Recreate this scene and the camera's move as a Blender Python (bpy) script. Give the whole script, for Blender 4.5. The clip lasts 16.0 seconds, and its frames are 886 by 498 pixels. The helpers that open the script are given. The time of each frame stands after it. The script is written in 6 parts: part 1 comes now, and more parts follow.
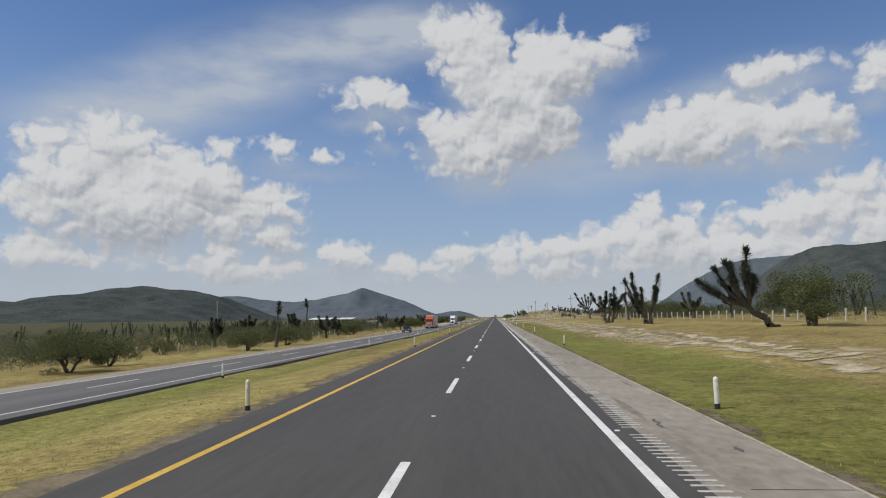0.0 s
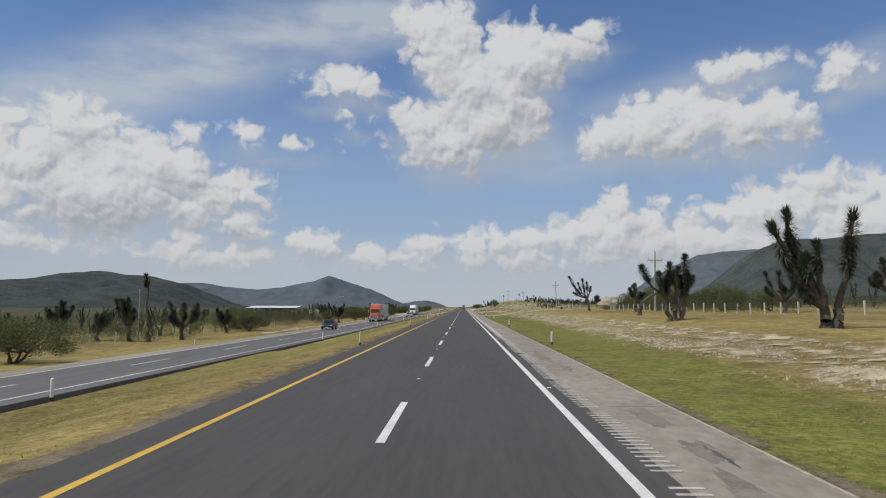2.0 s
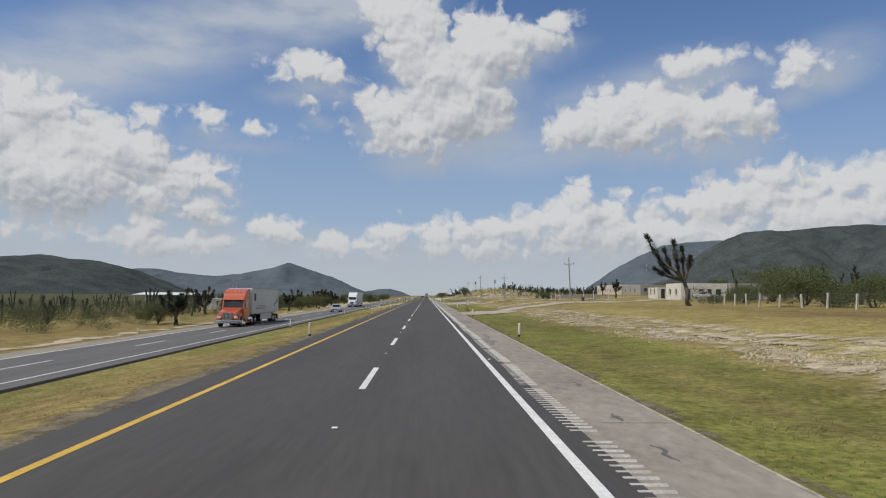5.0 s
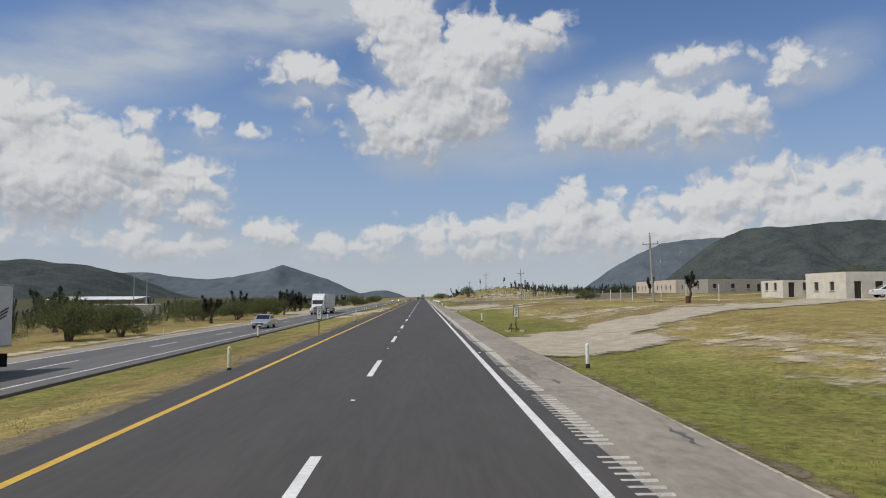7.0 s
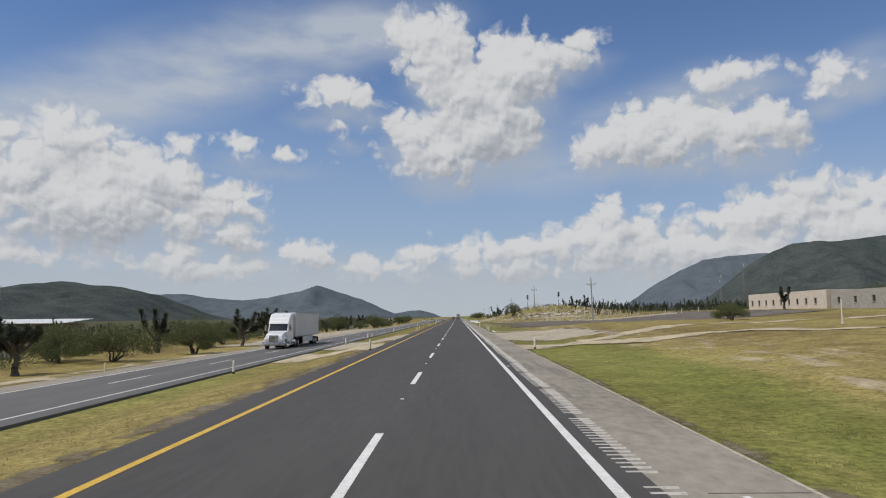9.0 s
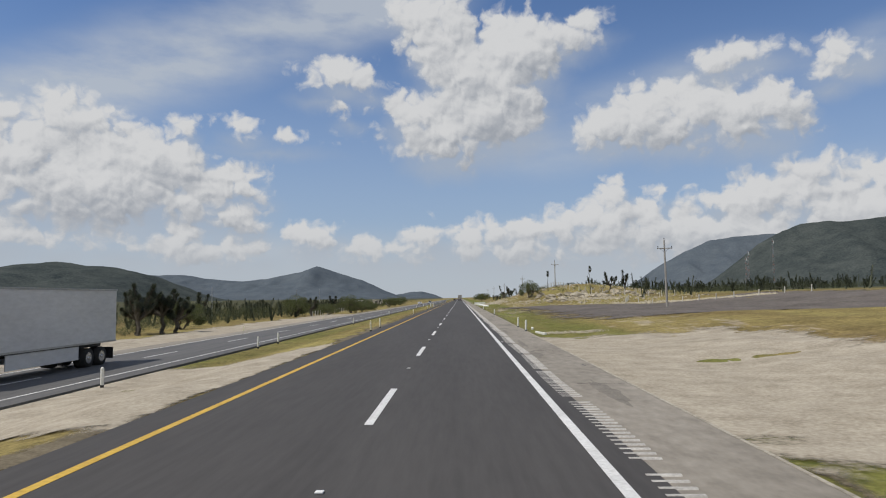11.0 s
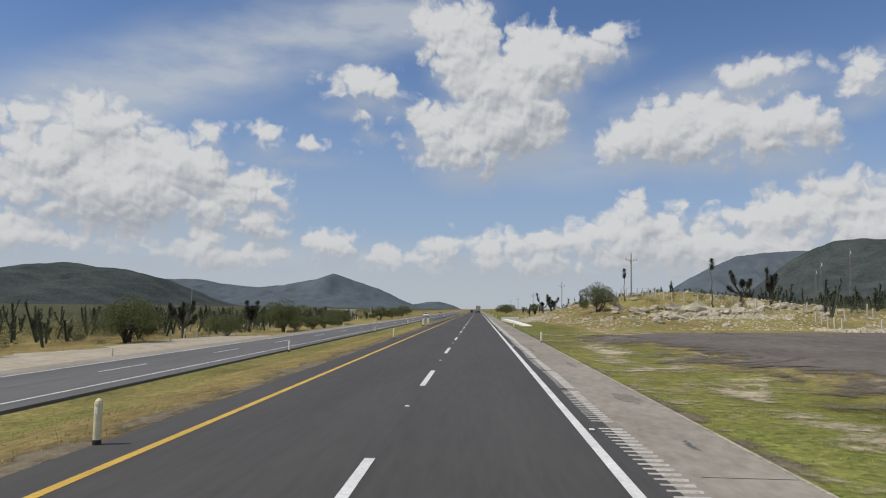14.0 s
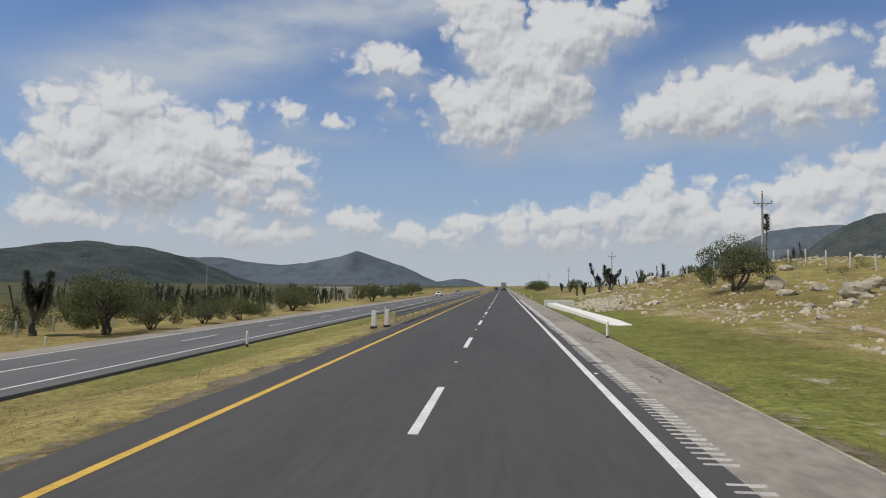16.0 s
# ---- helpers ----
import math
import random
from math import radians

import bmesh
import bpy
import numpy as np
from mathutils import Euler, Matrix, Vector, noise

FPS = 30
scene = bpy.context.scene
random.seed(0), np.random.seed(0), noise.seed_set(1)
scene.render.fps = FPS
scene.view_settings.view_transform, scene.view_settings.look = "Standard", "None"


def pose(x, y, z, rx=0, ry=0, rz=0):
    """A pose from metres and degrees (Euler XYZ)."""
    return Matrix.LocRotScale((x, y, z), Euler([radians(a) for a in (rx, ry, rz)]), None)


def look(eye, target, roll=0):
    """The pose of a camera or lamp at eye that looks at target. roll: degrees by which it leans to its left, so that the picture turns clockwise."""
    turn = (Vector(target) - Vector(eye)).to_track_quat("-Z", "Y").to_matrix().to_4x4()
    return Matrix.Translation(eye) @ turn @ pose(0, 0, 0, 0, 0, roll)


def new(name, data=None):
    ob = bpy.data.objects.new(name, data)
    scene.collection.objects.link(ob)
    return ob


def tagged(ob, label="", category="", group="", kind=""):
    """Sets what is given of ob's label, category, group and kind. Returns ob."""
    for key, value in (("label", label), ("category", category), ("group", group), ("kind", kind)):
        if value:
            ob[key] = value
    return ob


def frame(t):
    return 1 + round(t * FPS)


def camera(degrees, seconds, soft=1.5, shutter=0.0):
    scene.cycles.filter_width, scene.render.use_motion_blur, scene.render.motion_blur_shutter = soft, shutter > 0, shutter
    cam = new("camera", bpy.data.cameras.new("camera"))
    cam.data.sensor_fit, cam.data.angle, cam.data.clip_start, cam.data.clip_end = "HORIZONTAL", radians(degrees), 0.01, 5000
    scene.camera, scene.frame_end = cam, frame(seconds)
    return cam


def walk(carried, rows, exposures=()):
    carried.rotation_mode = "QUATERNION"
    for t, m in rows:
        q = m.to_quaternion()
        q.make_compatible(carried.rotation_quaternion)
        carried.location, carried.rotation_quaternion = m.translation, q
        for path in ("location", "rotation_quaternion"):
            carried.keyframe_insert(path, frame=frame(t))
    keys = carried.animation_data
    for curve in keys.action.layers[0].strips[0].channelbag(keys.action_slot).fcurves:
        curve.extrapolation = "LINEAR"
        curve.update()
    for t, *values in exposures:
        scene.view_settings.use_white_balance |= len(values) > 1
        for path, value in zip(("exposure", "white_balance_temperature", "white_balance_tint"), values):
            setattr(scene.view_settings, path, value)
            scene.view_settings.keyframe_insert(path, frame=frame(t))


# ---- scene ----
cam = camera(64.0, 16.0, soft=1.1)
PATH = [
    (0, (0.154, -2.233, 2.245), (-0.562, 7.695, 3.199), -0.62),
    (0.5, (0.077, 11.108, 2.290), (-0.339, 21.054, 3.231), -0.59),
    (1, (0.058, 24.590, 2.245), (-0.368, 34.560, 2.880), -0.67),
    (1.5, (0.094, 38.242, 2.285), (-0.263, 48.183, 3.308), -0.22),
    (2, (0.108, 52.121, 2.245), (-0.173, 62.084, 3.052), 0.01),
    (2.5, (0.147, 66.180, 2.245), (-0.271, 76.143, 2.996), -0.22),
    (3, (0.184, 80.281, 2.245), (0.260, 90.250, 3.022), -0.22),
    (3.5, (0.214, 94.384, 2.245), (0.232, 104.344, 3.132), 0.27),
    (4, (0.234, 108.517, 2.245), (0.407, 118.495, 2.887), 0.53),
    (4.2, (0.240, 114.184, 2.245), (0.426, 124.161, 2.904), 0.47),
    (6.3, (0.234, 173.926, 2.245), (0.582, 183.906, 2.763), 0.34),
    (6.5, (0.232, 179.628, 2.245), (0.557, 189.613, 2.701), 0.04),
    (7, (0.228, 193.815, 2.245), (0.517, 203.788, 2.910), -0.17),
    (7.5, (0.228, 207.733, 2.245), (0.434, 217.704, 2.984), -0.16),
    (8, (0.234, 221.636, 2.245), (0.578, 231.610, 2.873), -0.48),
    (8.5, (0.247, 235.789, 2.245), (0.290, 245.753, 3.084), 0.20),
    (9, (0.266, 250.058, 2.245), (0.067, 260.012, 3.189), -0.55),
    (9.2, (0.276, 255.720, 2.245), (0.037, 265.689, 3.002), 0.78),
    (11.3, (0.389, 314.530, 2.245), (0.161, 324.504, 2.928), -0.59),
    (11.5, (0.396, 319.998, 2.245), (0.121, 329.964, 3.013), -0.27),
    (12, (0.407, 333.481, 2.245), (0.353, 343.454, 2.981), -0.70),
    (12.5, (0.426, 346.878, 2.320), (0.283, 356.831, 3.282), 0.32),
    (13, (0.389, 360.519, 2.245), (0.052, 370.485, 3.005), -0.11),
    (13.5, (0.356, 374.385, 2.245), (-0.119, 384.332, 3.147), -0.31),
    (14, (0.308, 388.292, 2.245), (-0.192, 398.245, 3.076), 0.90),
    (14.5, (0.246, 402.042, 2.245), (-0.178, 412.001, 3.046), 0.86),
    (15, (0.177, 415.641, 2.245), (-0.131, 425.598, 3.122), 0.14),
    (15.5, (0.111, 429.389, 2.245), (-0.283, 439.355, 2.956), 0.48),
    (16, (0.062, 443.311, 2.245), (-0.781, 453.262, 2.753), 0.69),
]
walk(cam, [(t, look(eye, target, roll)) for t, eye, target, roll in PATH])

# ---- world: daylight sky with cumulus, one sun ----
SUN_AZ, SUN_EL = radians(-110), radians(57)      # azimuth from +y towards +x
world = bpy.data.worlds.new("sky")
scene.world = world
world.use_nodes = True
wt = world.node_tree
wt.nodes.clear()


def node(tree, kind, links=(), operation="", data_type="", feature="", interpolation_type="", **values):
    """A node with input values (i_0 is input 0); links: (input index, socket)."""
    n = tree.nodes.new(kind)
    if operation:
        n.operation = operation
    if data_type:
        n.data_type = data_type
    if feature:
        n.feature = feature
    if interpolation_type:
        n.interpolation_type = interpolation_type
    for key, value in values.items():
        n.inputs[int(key[2:])].default_value = value
    for index, socket in links:
        tree.links.new(socket, n.inputs[index])
    return n


# the clouds' depth in degrees as a function of azimuth and elevation in degrees: body (smooth) and billows
cg = bpy.data.node_groups.new("cloud_density", "ShaderNodeTree")
cg.interface.new_socket("angles", in_out="INPUT", socket_type="NodeSocketVector")
cg.interface.new_socket("body", in_out="OUTPUT", socket_type="NodeSocketFloat")
cg.interface.new_socket("billows", in_out="OUTPUT", socket_type="NodeSocketFloat")
gi, go = cg.nodes.new("NodeGroupInput"), cg.nodes.new("NodeGroupOutput")
warp = node(cg, "ShaderNodeTexNoise", [(0, gi.outputs[0])], i_2=0.50, i_3=4.0, i_4=0.55)
warp_off = node(cg, "ShaderNodeVectorMath", [(0, warp.outputs["Color"])], operation="SUBTRACT", i_1=(0.5, 0.5, 0.5))
warp_mul = node(cg, "ShaderNodeVectorMath", [(0, warp_off.outputs[0])], operation="MULTIPLY", i_1=(2.2, 1.5, 0))
angles = node(cg, "ShaderNodeVectorMath", [(0, gi.outputs[0]), (1, warp_mul.outputs[0])], operation="ADD").outputs[0]
field = None


def cloud(az, el, half_w, half_h):
    """Adds one lobe to the cloud field; the field counts degrees in from the edge."""
    global field
    sx, sy = 1 / (1.08 * half_w), 1 / (1.08 * half_h)
    deep = 1.15 * min(half_w, half_h) ** 0.75
    d = node(cg, "ShaderNodeVectorMath", [(0, angles)], operation="MULTIPLY_ADD", i_1=(sx, sy, 0), i_2=(-az * sx, -el * sy, 0))
    length = node(cg, "ShaderNodeVectorMath", [(0, d.outputs[0])], operation="LENGTH")
    cone = node(cg, "ShaderNodeMath", [(0, length.outputs["Value"])], operation="MULTIPLY_ADD", i_1=-deep, i_2=deep)
    field = cone.outputs[0] if field is None else node(cg, "ShaderNodeMath", [(0, field), (1, cone.outputs[0])], operation="SMOOTH_MAX", i_2=0.35).outputs[0]


# the tall heap ahead
cloud(-1.3, 20.3, 2.96, 2.51); cloud(0.5, 17.7, 3.87, 3.19); cloud(-3.2, 14.6, 2.81, 2.05); cloud(-0.6, 13.1, 3.87, 2.19); cloud(1.9, 15.1, 3.65, 3.19)
cloud(4.7, 19.4, 3.64, 2.83); cloud(3.8, 16.9, 3.19, 2.74); cloud(7.1, 20.6, 3.84, 1.45); cloud(9.8, 21.1, 2.01, 0.68); cloud(4.3, 14.0, 2.73, 1.60)
cloud(6.3, 15.5, 1.27, 0.91); cloud(-2.0, 11.9, 2.27, 1.09); cloud(-2.3, 22.3, 2.73, 1.82)
# the bank beside it
cloud(11.6, 13.4, 2.22, 1.53); cloud(14.7, 14.1, 3.04, 2.23); cloud(16.5, 15.5, 1.71, 1.15); cloud(18.2, 14.1, 3.36, 2.37); cloud(21.5, 13.8, 3.24, 2.15)
cloud(24.3, 14.0, 2.03, 1.60); cloud(22.3, 12.4, 3.41, 1.28); cloud(16.8, 12.5, 4.04, 1.06); cloud(19.9, 17.5, 1.86, 0.96); cloud(21.8, 18.0, 2.22, 0.60)
cloud(29.4, 16.8, 2.34, 0.89); cloud(27.5, 15.6, 1.12, 0.58)
# small scraps
cloud(-9.6, 17.6, 2.46, 0.99); cloud(-11.3, 16.8, 1.91, 0.58); cloud(-7.3, 17.1, 1.34, 0.50); cloud(-17.3, 13.4, 1.31, 0.52); cloud(-15.6, 12.7, 2.59, 0.31)
cloud(16.3, 8.1, 0.86, 0.35); cloud(-9.3, 14.9, 0.79, 0.36)
# the heap to the left
cloud(-21.7, 12.9, 0.70, 1.01); cloud(-22.0, 10.6, 2.30, 1.76); cloud(-24.3, 10.8, 2.59, 2.14); cloud(-18.4, 9.4, 2.10, 0.94); cloud(-19.6, 8.3, 3.57, 1.11)
cloud(-17.1, 8.7, 1.39, 0.87); cloud(-26.9, 10.2, 2.83, 2.41); cloud(-29.3, 9.2, 2.70, 2.51); cloud(-25.3, 8.2, 4.35, 1.30); cloud(-29.8, 13.4, 1.74, 1.41)
cloud(-27.7, 13.1, 1.89, 1.28); cloud(-25.7, 12.9, 1.09, 0.73); cloud(-34.2, 10.9, 1.59, 1.59); cloud(-32.0, 10.5, 2.51, 2.83); cloud(-32.6, 8.5, 2.12, 1.61)
cloud(-34.2, 4.8, 2.74, 1.11); cloud(-30.5, 4.5, 1.62, 0.66); cloud(-33.2, 13.0, 2.11, 0.80)
cloud(-28, 8.6, 7.5, 2.6); cloud(-21, 7.6, 4.0, 1.2)
# the low row along the hills
cloud(-17.5, 6.4, 1.88, 0.95); cloud(-19.6, 6.7, 0.87, 0.51); cloud(-12.2, 5.0, 1.64, 1.15); cloud(-10.3, 5.7, 0.79, 0.36); cloud(-21.7, 4.5, 1.70, 1.26)
cloud(-25.9, 4.2, 1.65, 0.73); cloud(-18.3, 3.8, 2.42, 0.69); cloud(-15.8, 4.0, 1.00, 0.44); cloud(-7.6, 4.0, 1.87, 0.81); cloud(-2.6, 5.1, 2.00, 1.09)
cloud(-4.9, 4.0, 1.80, 0.59); cloud(0.6, 4.8, 2.28, 0.91); cloud(3.3, 5.5, 1.92, 1.00); cloud(5.6, 5.3, 1.91, 1.18); cloud(8.3, 5.6, 2.25, 1.27)
# the long bank over the road
cloud(12.3, 7.7, 1.24, 1.44); cloud(12.1, 6.1, 2.03, 1.44); cloud(10.1, 6.0, 1.79, 1.08); cloud(15.0, 6.2, 2.16, 1.24); cloud(18.0, 5.7, 2.61, 1.14)
cloud(20.5, 7.1, 1.72, 1.12); cloud(23.0, 7.4, 2.46, 1.36); cloud(25.7, 7.4, 2.36, 1.25); cloud(26.6, 9.2, 2.18, 0.91); cloud(28.3, 7.3, 2.19, 1.39)
cloud(30.9, 7.8, 2.44, 1.60); cloud(33.6, 7.9, 2.31, 1.75); cloud(23.7, 5.3, 4.70, 1.02); cloud(16.7, 4.4, 5.94, 0.71); cloud(7.0, 3.8, 6.76, 0.64)
cloud(20, 5.0, 13, 1.5); cloud(5, 3.9, 10, 0.9); cloud(30.5, 6.0, 6, 2.0); cloud(26, 3.6, 10, 0.9)
# the same weather goes on all round
rest = node(cg, "ShaderNodeTexNoise", [(0, gi.outputs[0])], i_2=0.07, i_3=3.0)
azimuth = node(cg, "ShaderNodeSeparateXYZ", [(0, gi.outputs[0])]).outputs[0]
aside = node(cg, "ShaderNodeMapRange", [(0, node(cg, "ShaderNodeMath", [(0, azimuth)], operation="ABSOLUTE").outputs[0])], i_1=36.0, i_2=48.0, i_3=-12.0, i_4=-4.3)
more = node(cg, "ShaderNodeMath", [(0, rest.outputs["Fac"]), (2, aside.outputs[0])], operation="MULTIPLY_ADD", i_1=9.0)
field = node(cg, "ShaderNodeMath", [(0, field), (1, more.outputs[0])], operation="MAXIMUM").outputs[0]
cg.links.new(field, go.inputs[0])


def lumps_of(scale, weight, onto):
    """Rounded heads with sharp creases, added to a field."""
    v = node(cg, "ShaderNodeTexVoronoi", [(0, angles)], feature="SMOOTH_F1", i_2=scale, i_3=0.0, i_6=0.25)
    sq = node(cg, "ShaderNodeMath", [(0, v.outputs["Distance"])], operation="POWER", i_1=2.0)
    return node(cg, "ShaderNodeMath", [(0, sq.outputs[0]), (2, onto)], operation="MULTIPLY_ADD", i_1=-weight).outputs[0]


lumped = lumps_of(2.1, 0.42, lumps_of(0.95, 1.15, lumps_of(0.42, 1.9, field)))
fine = node(cg, "ShaderNodeTexNoise", [(0, angles)], i_2=1.6, i_3=7.0, i_4=0.6)
full_ = node(cg, "ShaderNodeMath", [(0, fine.outputs["Fac"]), (2, lumped)], operation="MULTIPLY_ADD", i_1=1.1)
offs = node(cg, "ShaderNodeMath", [(0, full_.outputs[0])], operation="ADD", i_1=0.62)
cg.links.new(offs.outputs[0], go.inputs[1])

# thin high veils, smooth and streaky
vg = bpy.data.node_groups.new("cloud_veil", "ShaderNodeTree")
vg.interface.new_socket("angles", in_out="INPUT", socket_type="NodeSocketVector")
vg.interface.new_socket("cover", in_out="OUTPUT", socket_type="NodeSocketFloat")
vi, vo = vg.nodes.new("NodeGroupInput"), vg.nodes.new("NodeGroupOutput")
vfield = None


def veil(az, el, half_w, half_h, slant, level):
    """Adds one soft streak of thin cloud; slant: its rise in elevation for each degree of azimuth."""
    global vfield
    sep = node(vg, "ShaderNodeSeparateXYZ", [(0, vi.outputs[0])])
    drop = node(vg, "ShaderNodeMath", [(0, sep.outputs[0]), (2, sep.outputs[1])], operation="MULTIPLY_ADD", i_1=-slant)
    flat_ = node(vg, "ShaderNodeCombineXYZ", [(0, sep.outputs[0]), (1, drop.outputs[0])])
    d = node(vg, "ShaderNodeVectorMath", [(0, flat_.outputs[0])], operation="MULTIPLY_ADD", i_1=(1 / half_w, 1 / half_h, 0), i_2=(-az / half_w, -(el - slant * az) / half_h, 0))
    length = node(vg, "ShaderNodeVectorMath", [(0, d.outputs[0])], operation="LENGTH")
    soft_ = node(vg, "ShaderNodeMapRange", [(0, length.outputs["Value"])], interpolation_type="SMOOTHSTEP", i_1=1.0, i_2=0.0, i_3=0.0, i_4=level)
    vfield = soft_.outputs[0] if vfield is None else node(vg, "ShaderNodeMath", [(0, vfield), (1, soft_.outputs[0])], operation="ADD").outputs[0]


veil(-16, 20.5, 19, 5.0, 0.22, 0.95); veil(-27, 16.0, 14, 4.2, 0.15, 0.85); veil(-6, 22.5, 10, 3.2, 0.12, 0.8); veil(-30, 13.0, 10, 4.0, 0.0, 0.7)
veil(14, 15.0, 10, 3.2, 0.05, 0.6); veil(21, 16.5, 9, 3.2, 0.0, 0.6); veil(30, 16.5, 6, 3.0, 0.2, 0.7); veil(8, 11.5, 9, 3.0, 0.1, 0.6)
veil(14, 4.2, 26, 3.8, 0.06, 0.8); veil(-16, 3.2, 20, 3.2, 0.0, 0.7); veil(-28, 5.5, 12, 3.8, 0.0, 0.6); veil(28, 7.5, 10, 3.8, 0.0, 0.5)
vmap = node(vg, "ShaderNodeVectorMath", [(0, vi.outputs[0])], operation="MULTIPLY", i_1=(0.16, 0.42, 1))
vn = node(vg, "ShaderNodeTexNoise", [(0, vmap.outputs[0])], i_2=1.0, i_3=6.0, i_4=0.55)
vr = node(vg, "ShaderNodeMapRange", [(0, vn.outputs["Fac"])], i_1=0.30, i_2=0.68, i_3=0.35, i_4=1.0)
vm = node(vg, "ShaderNodeMath", [(0, vfield), (1, vr.outputs[0])], operation="MULTIPLY")
vc = node(vg, "ShaderNodeMath", [(0, vm.outputs[0])], operation="MINIMUM", i_1=0.82)
vg.links.new(vc.outputs[0], vo.inputs[0])

way = node(wt, "ShaderNodeTexCoord").outputs["Generated"]
wxyz = node(wt, "ShaderNodeSeparateXYZ", [(0, way)])
az_r = node(wt, "ShaderNodeMath", [(0, wxyz.outputs[0]), (1, wxyz.outputs[1])], operation="ARCTAN2")
el_r = node(wt, "ShaderNodeMath", [(0, wxyz.outputs[2])], operation="ARCSINE")
deg = node(wt, "ShaderNodeVectorMath", [(0, node(wt, "ShaderNodeCombineXYZ", [(0, az_r.outputs[0]), (1, el_r.outputs[0])]).outputs[0])], operation="SCALE", i_3=180 / math.pi).outputs[0]


def clouds_at(dx, dy):
    """The cloud field seen a little to the side."""
    p = node(wt, "ShaderNodeVectorMath", [(0, deg)], operation="ADD", i_1=(dx, dy, 0))
    g_ = wt.nodes.new("ShaderNodeGroup")
    g_.node_tree = cg
    wt.links.new(p.outputs[0], g_.inputs[0])
    return g_


here, close_by, further = clouds_at(0, 0), clouds_at(-0.22, 0.36), clouds_at(-1.0, 1.9)
cover = node(wt, "ShaderNodeMapRange", [(0, here.outputs[1])], interpolation_type="SMOOTHSTEP", i_1=-0.22, i_2=0.80)
above = node(wt, "ShaderNodeMapRange", [(0, el_r.outputs[0])], i_1=0.0, i_2=0.03)
cover2 = node(wt, "ShaderNodeMath", [(0, cover.outputs[0]), (1, above.outputs[0])], operation="MULTIPLY")
# light from the sunward side: small heads and the whole body
slope = node(wt, "ShaderNodeMath", [(0, here.outputs[1]), (1, close_by.outputs[1])], operation="SUBTRACT")
slope_b = node(wt, "ShaderNodeMath", [(0, here.outputs[0]), (1, further.outputs[0])], operation="SUBTRACT")
lit_a = node(wt, "ShaderNodeMath", [(0, slope.outputs[0])], operation="MULTIPLY_ADD", i_1=0.38, i_2=0.58)
lit_b = node(wt, "ShaderNodeMath", [(0, slope_b.outputs[0]), (2, lit_a.outputs[0])], operation="MULTIPLY_ADD", i_1=0.21)
lit = node(wt, "ShaderNodeMapRange", [(0, lit_b.outputs[0])], interpolation_type="SMOOTHSTEP", i_1=-0.1, i_2=1.0)
white = node(wt, "ShaderNodeMix", [(0, lit.outputs[0])], data_type="RGBA")
white.inputs[6].default_value, white.inputs[7].default_value = (5.7, 6.15, 6.9, 1), (10.9, 11.0, 11.15, 1)
sky = node(wt, "ShaderNodeTexSky")
sky.sky_type, sky.sun_disc, sky.sun_elevation, sky.sun_rotation = "NISHITA", False, SUN_EL, SUN_AZ
sky.altitude, sky.air_density, sky.dust_density, sky.ozone_density = 1900.0, 1.0, 0.6, 2.0
haze = node(wt, "ShaderNodeMapRange", [(0, el_r.outputs[0])], interpolation_type="SMOOTHSTEP", i_1=0.0, i_2=0.42, i_3=0.80, i_4=0.04)
blue = node(wt, "ShaderNodeVectorMath", [(0, sky.outputs[0])], operation="MULTIPLY", i_1=(1.38, 1.64, 1.96))
hazed = node(wt, "ShaderNodeMix", [(0, haze.outputs[0]), (6, blue.outputs[0])], data_type="RGBA")
hazed.inputs[7].default_value = (5.7, 7.0, 8.7, 1)
thin = wt.nodes.new("ShaderNodeGroup"); thin.node_tree = vg; wt.links.new(deg, thin.inputs[0])
veiled = node(wt, "ShaderNodeMix", [(0, thin.outputs[0]), (6, hazed.outputs[2])], data_type="RGBA")
veiled.inputs[7].default_value = (8.2, 8.9, 9.8, 1)
# soft grey undersides that trail below the heaps
under = clouds_at(-0.3, 1.3)
trail = node(wt, "ShaderNodeMapRange", [(0, under.outputs[0])], interpolation_type="SMOOTHSTEP", i_1=-0.9, i_2=1.3, i_3=0.0, i_4=0.70)
trailed = node(wt, "ShaderNodeMix", [(0, trail.outputs[0]), (6, veiled.outputs[2])], data_type="RGBA")
trailed.inputs[7].default_value = (6.6, 7.4, 8.6, 1)
clouded = node(wt, "ShaderNodeMix", [(0, cover2.outputs[0]), (6, trailed.outputs[2]), (7, white.outputs[2])], data_type="RGBA")
mist = node(wt, "ShaderNodeMapRange", [(0, el_r.outputs[0])], interpolation_type="SMOOTHSTEP", i_1=0.0, i_2=0.12, i_3=0.72, i_4=0.0)
misty = node(wt, "ShaderNodeMix", [(0, mist.outputs[0]), (6, clouded.outputs[2])], data_type="RGBA")
misty.inputs[7].default_value = (8.1, 8.6, 9.2, 1)
bg = node(wt, "ShaderNodeBackground", [(0, misty.outputs[2])], i_1=0.075)
wo = node(wt, "ShaderNodeOutputWorld", [(0, bg.outputs[0])])

sun = new("sun", bpy.data.lights.new("sun", "SUN"))
sun.data.energy, sun.data.angle, sun.data.color = 4.3, radians(0.5), (1.0, 0.94, 0.85)
sun_from = Vector((math.sin(SUN_AZ) * math.cos(SUN_EL), math.cos(SUN_AZ) * math.cos(SUN_EL), math.sin(SUN_EL)))
sun.matrix_world = look(sun_from * 100, (0, 0, 0))
scene.view_settings.exposure = -0.38

# ---- materials ----


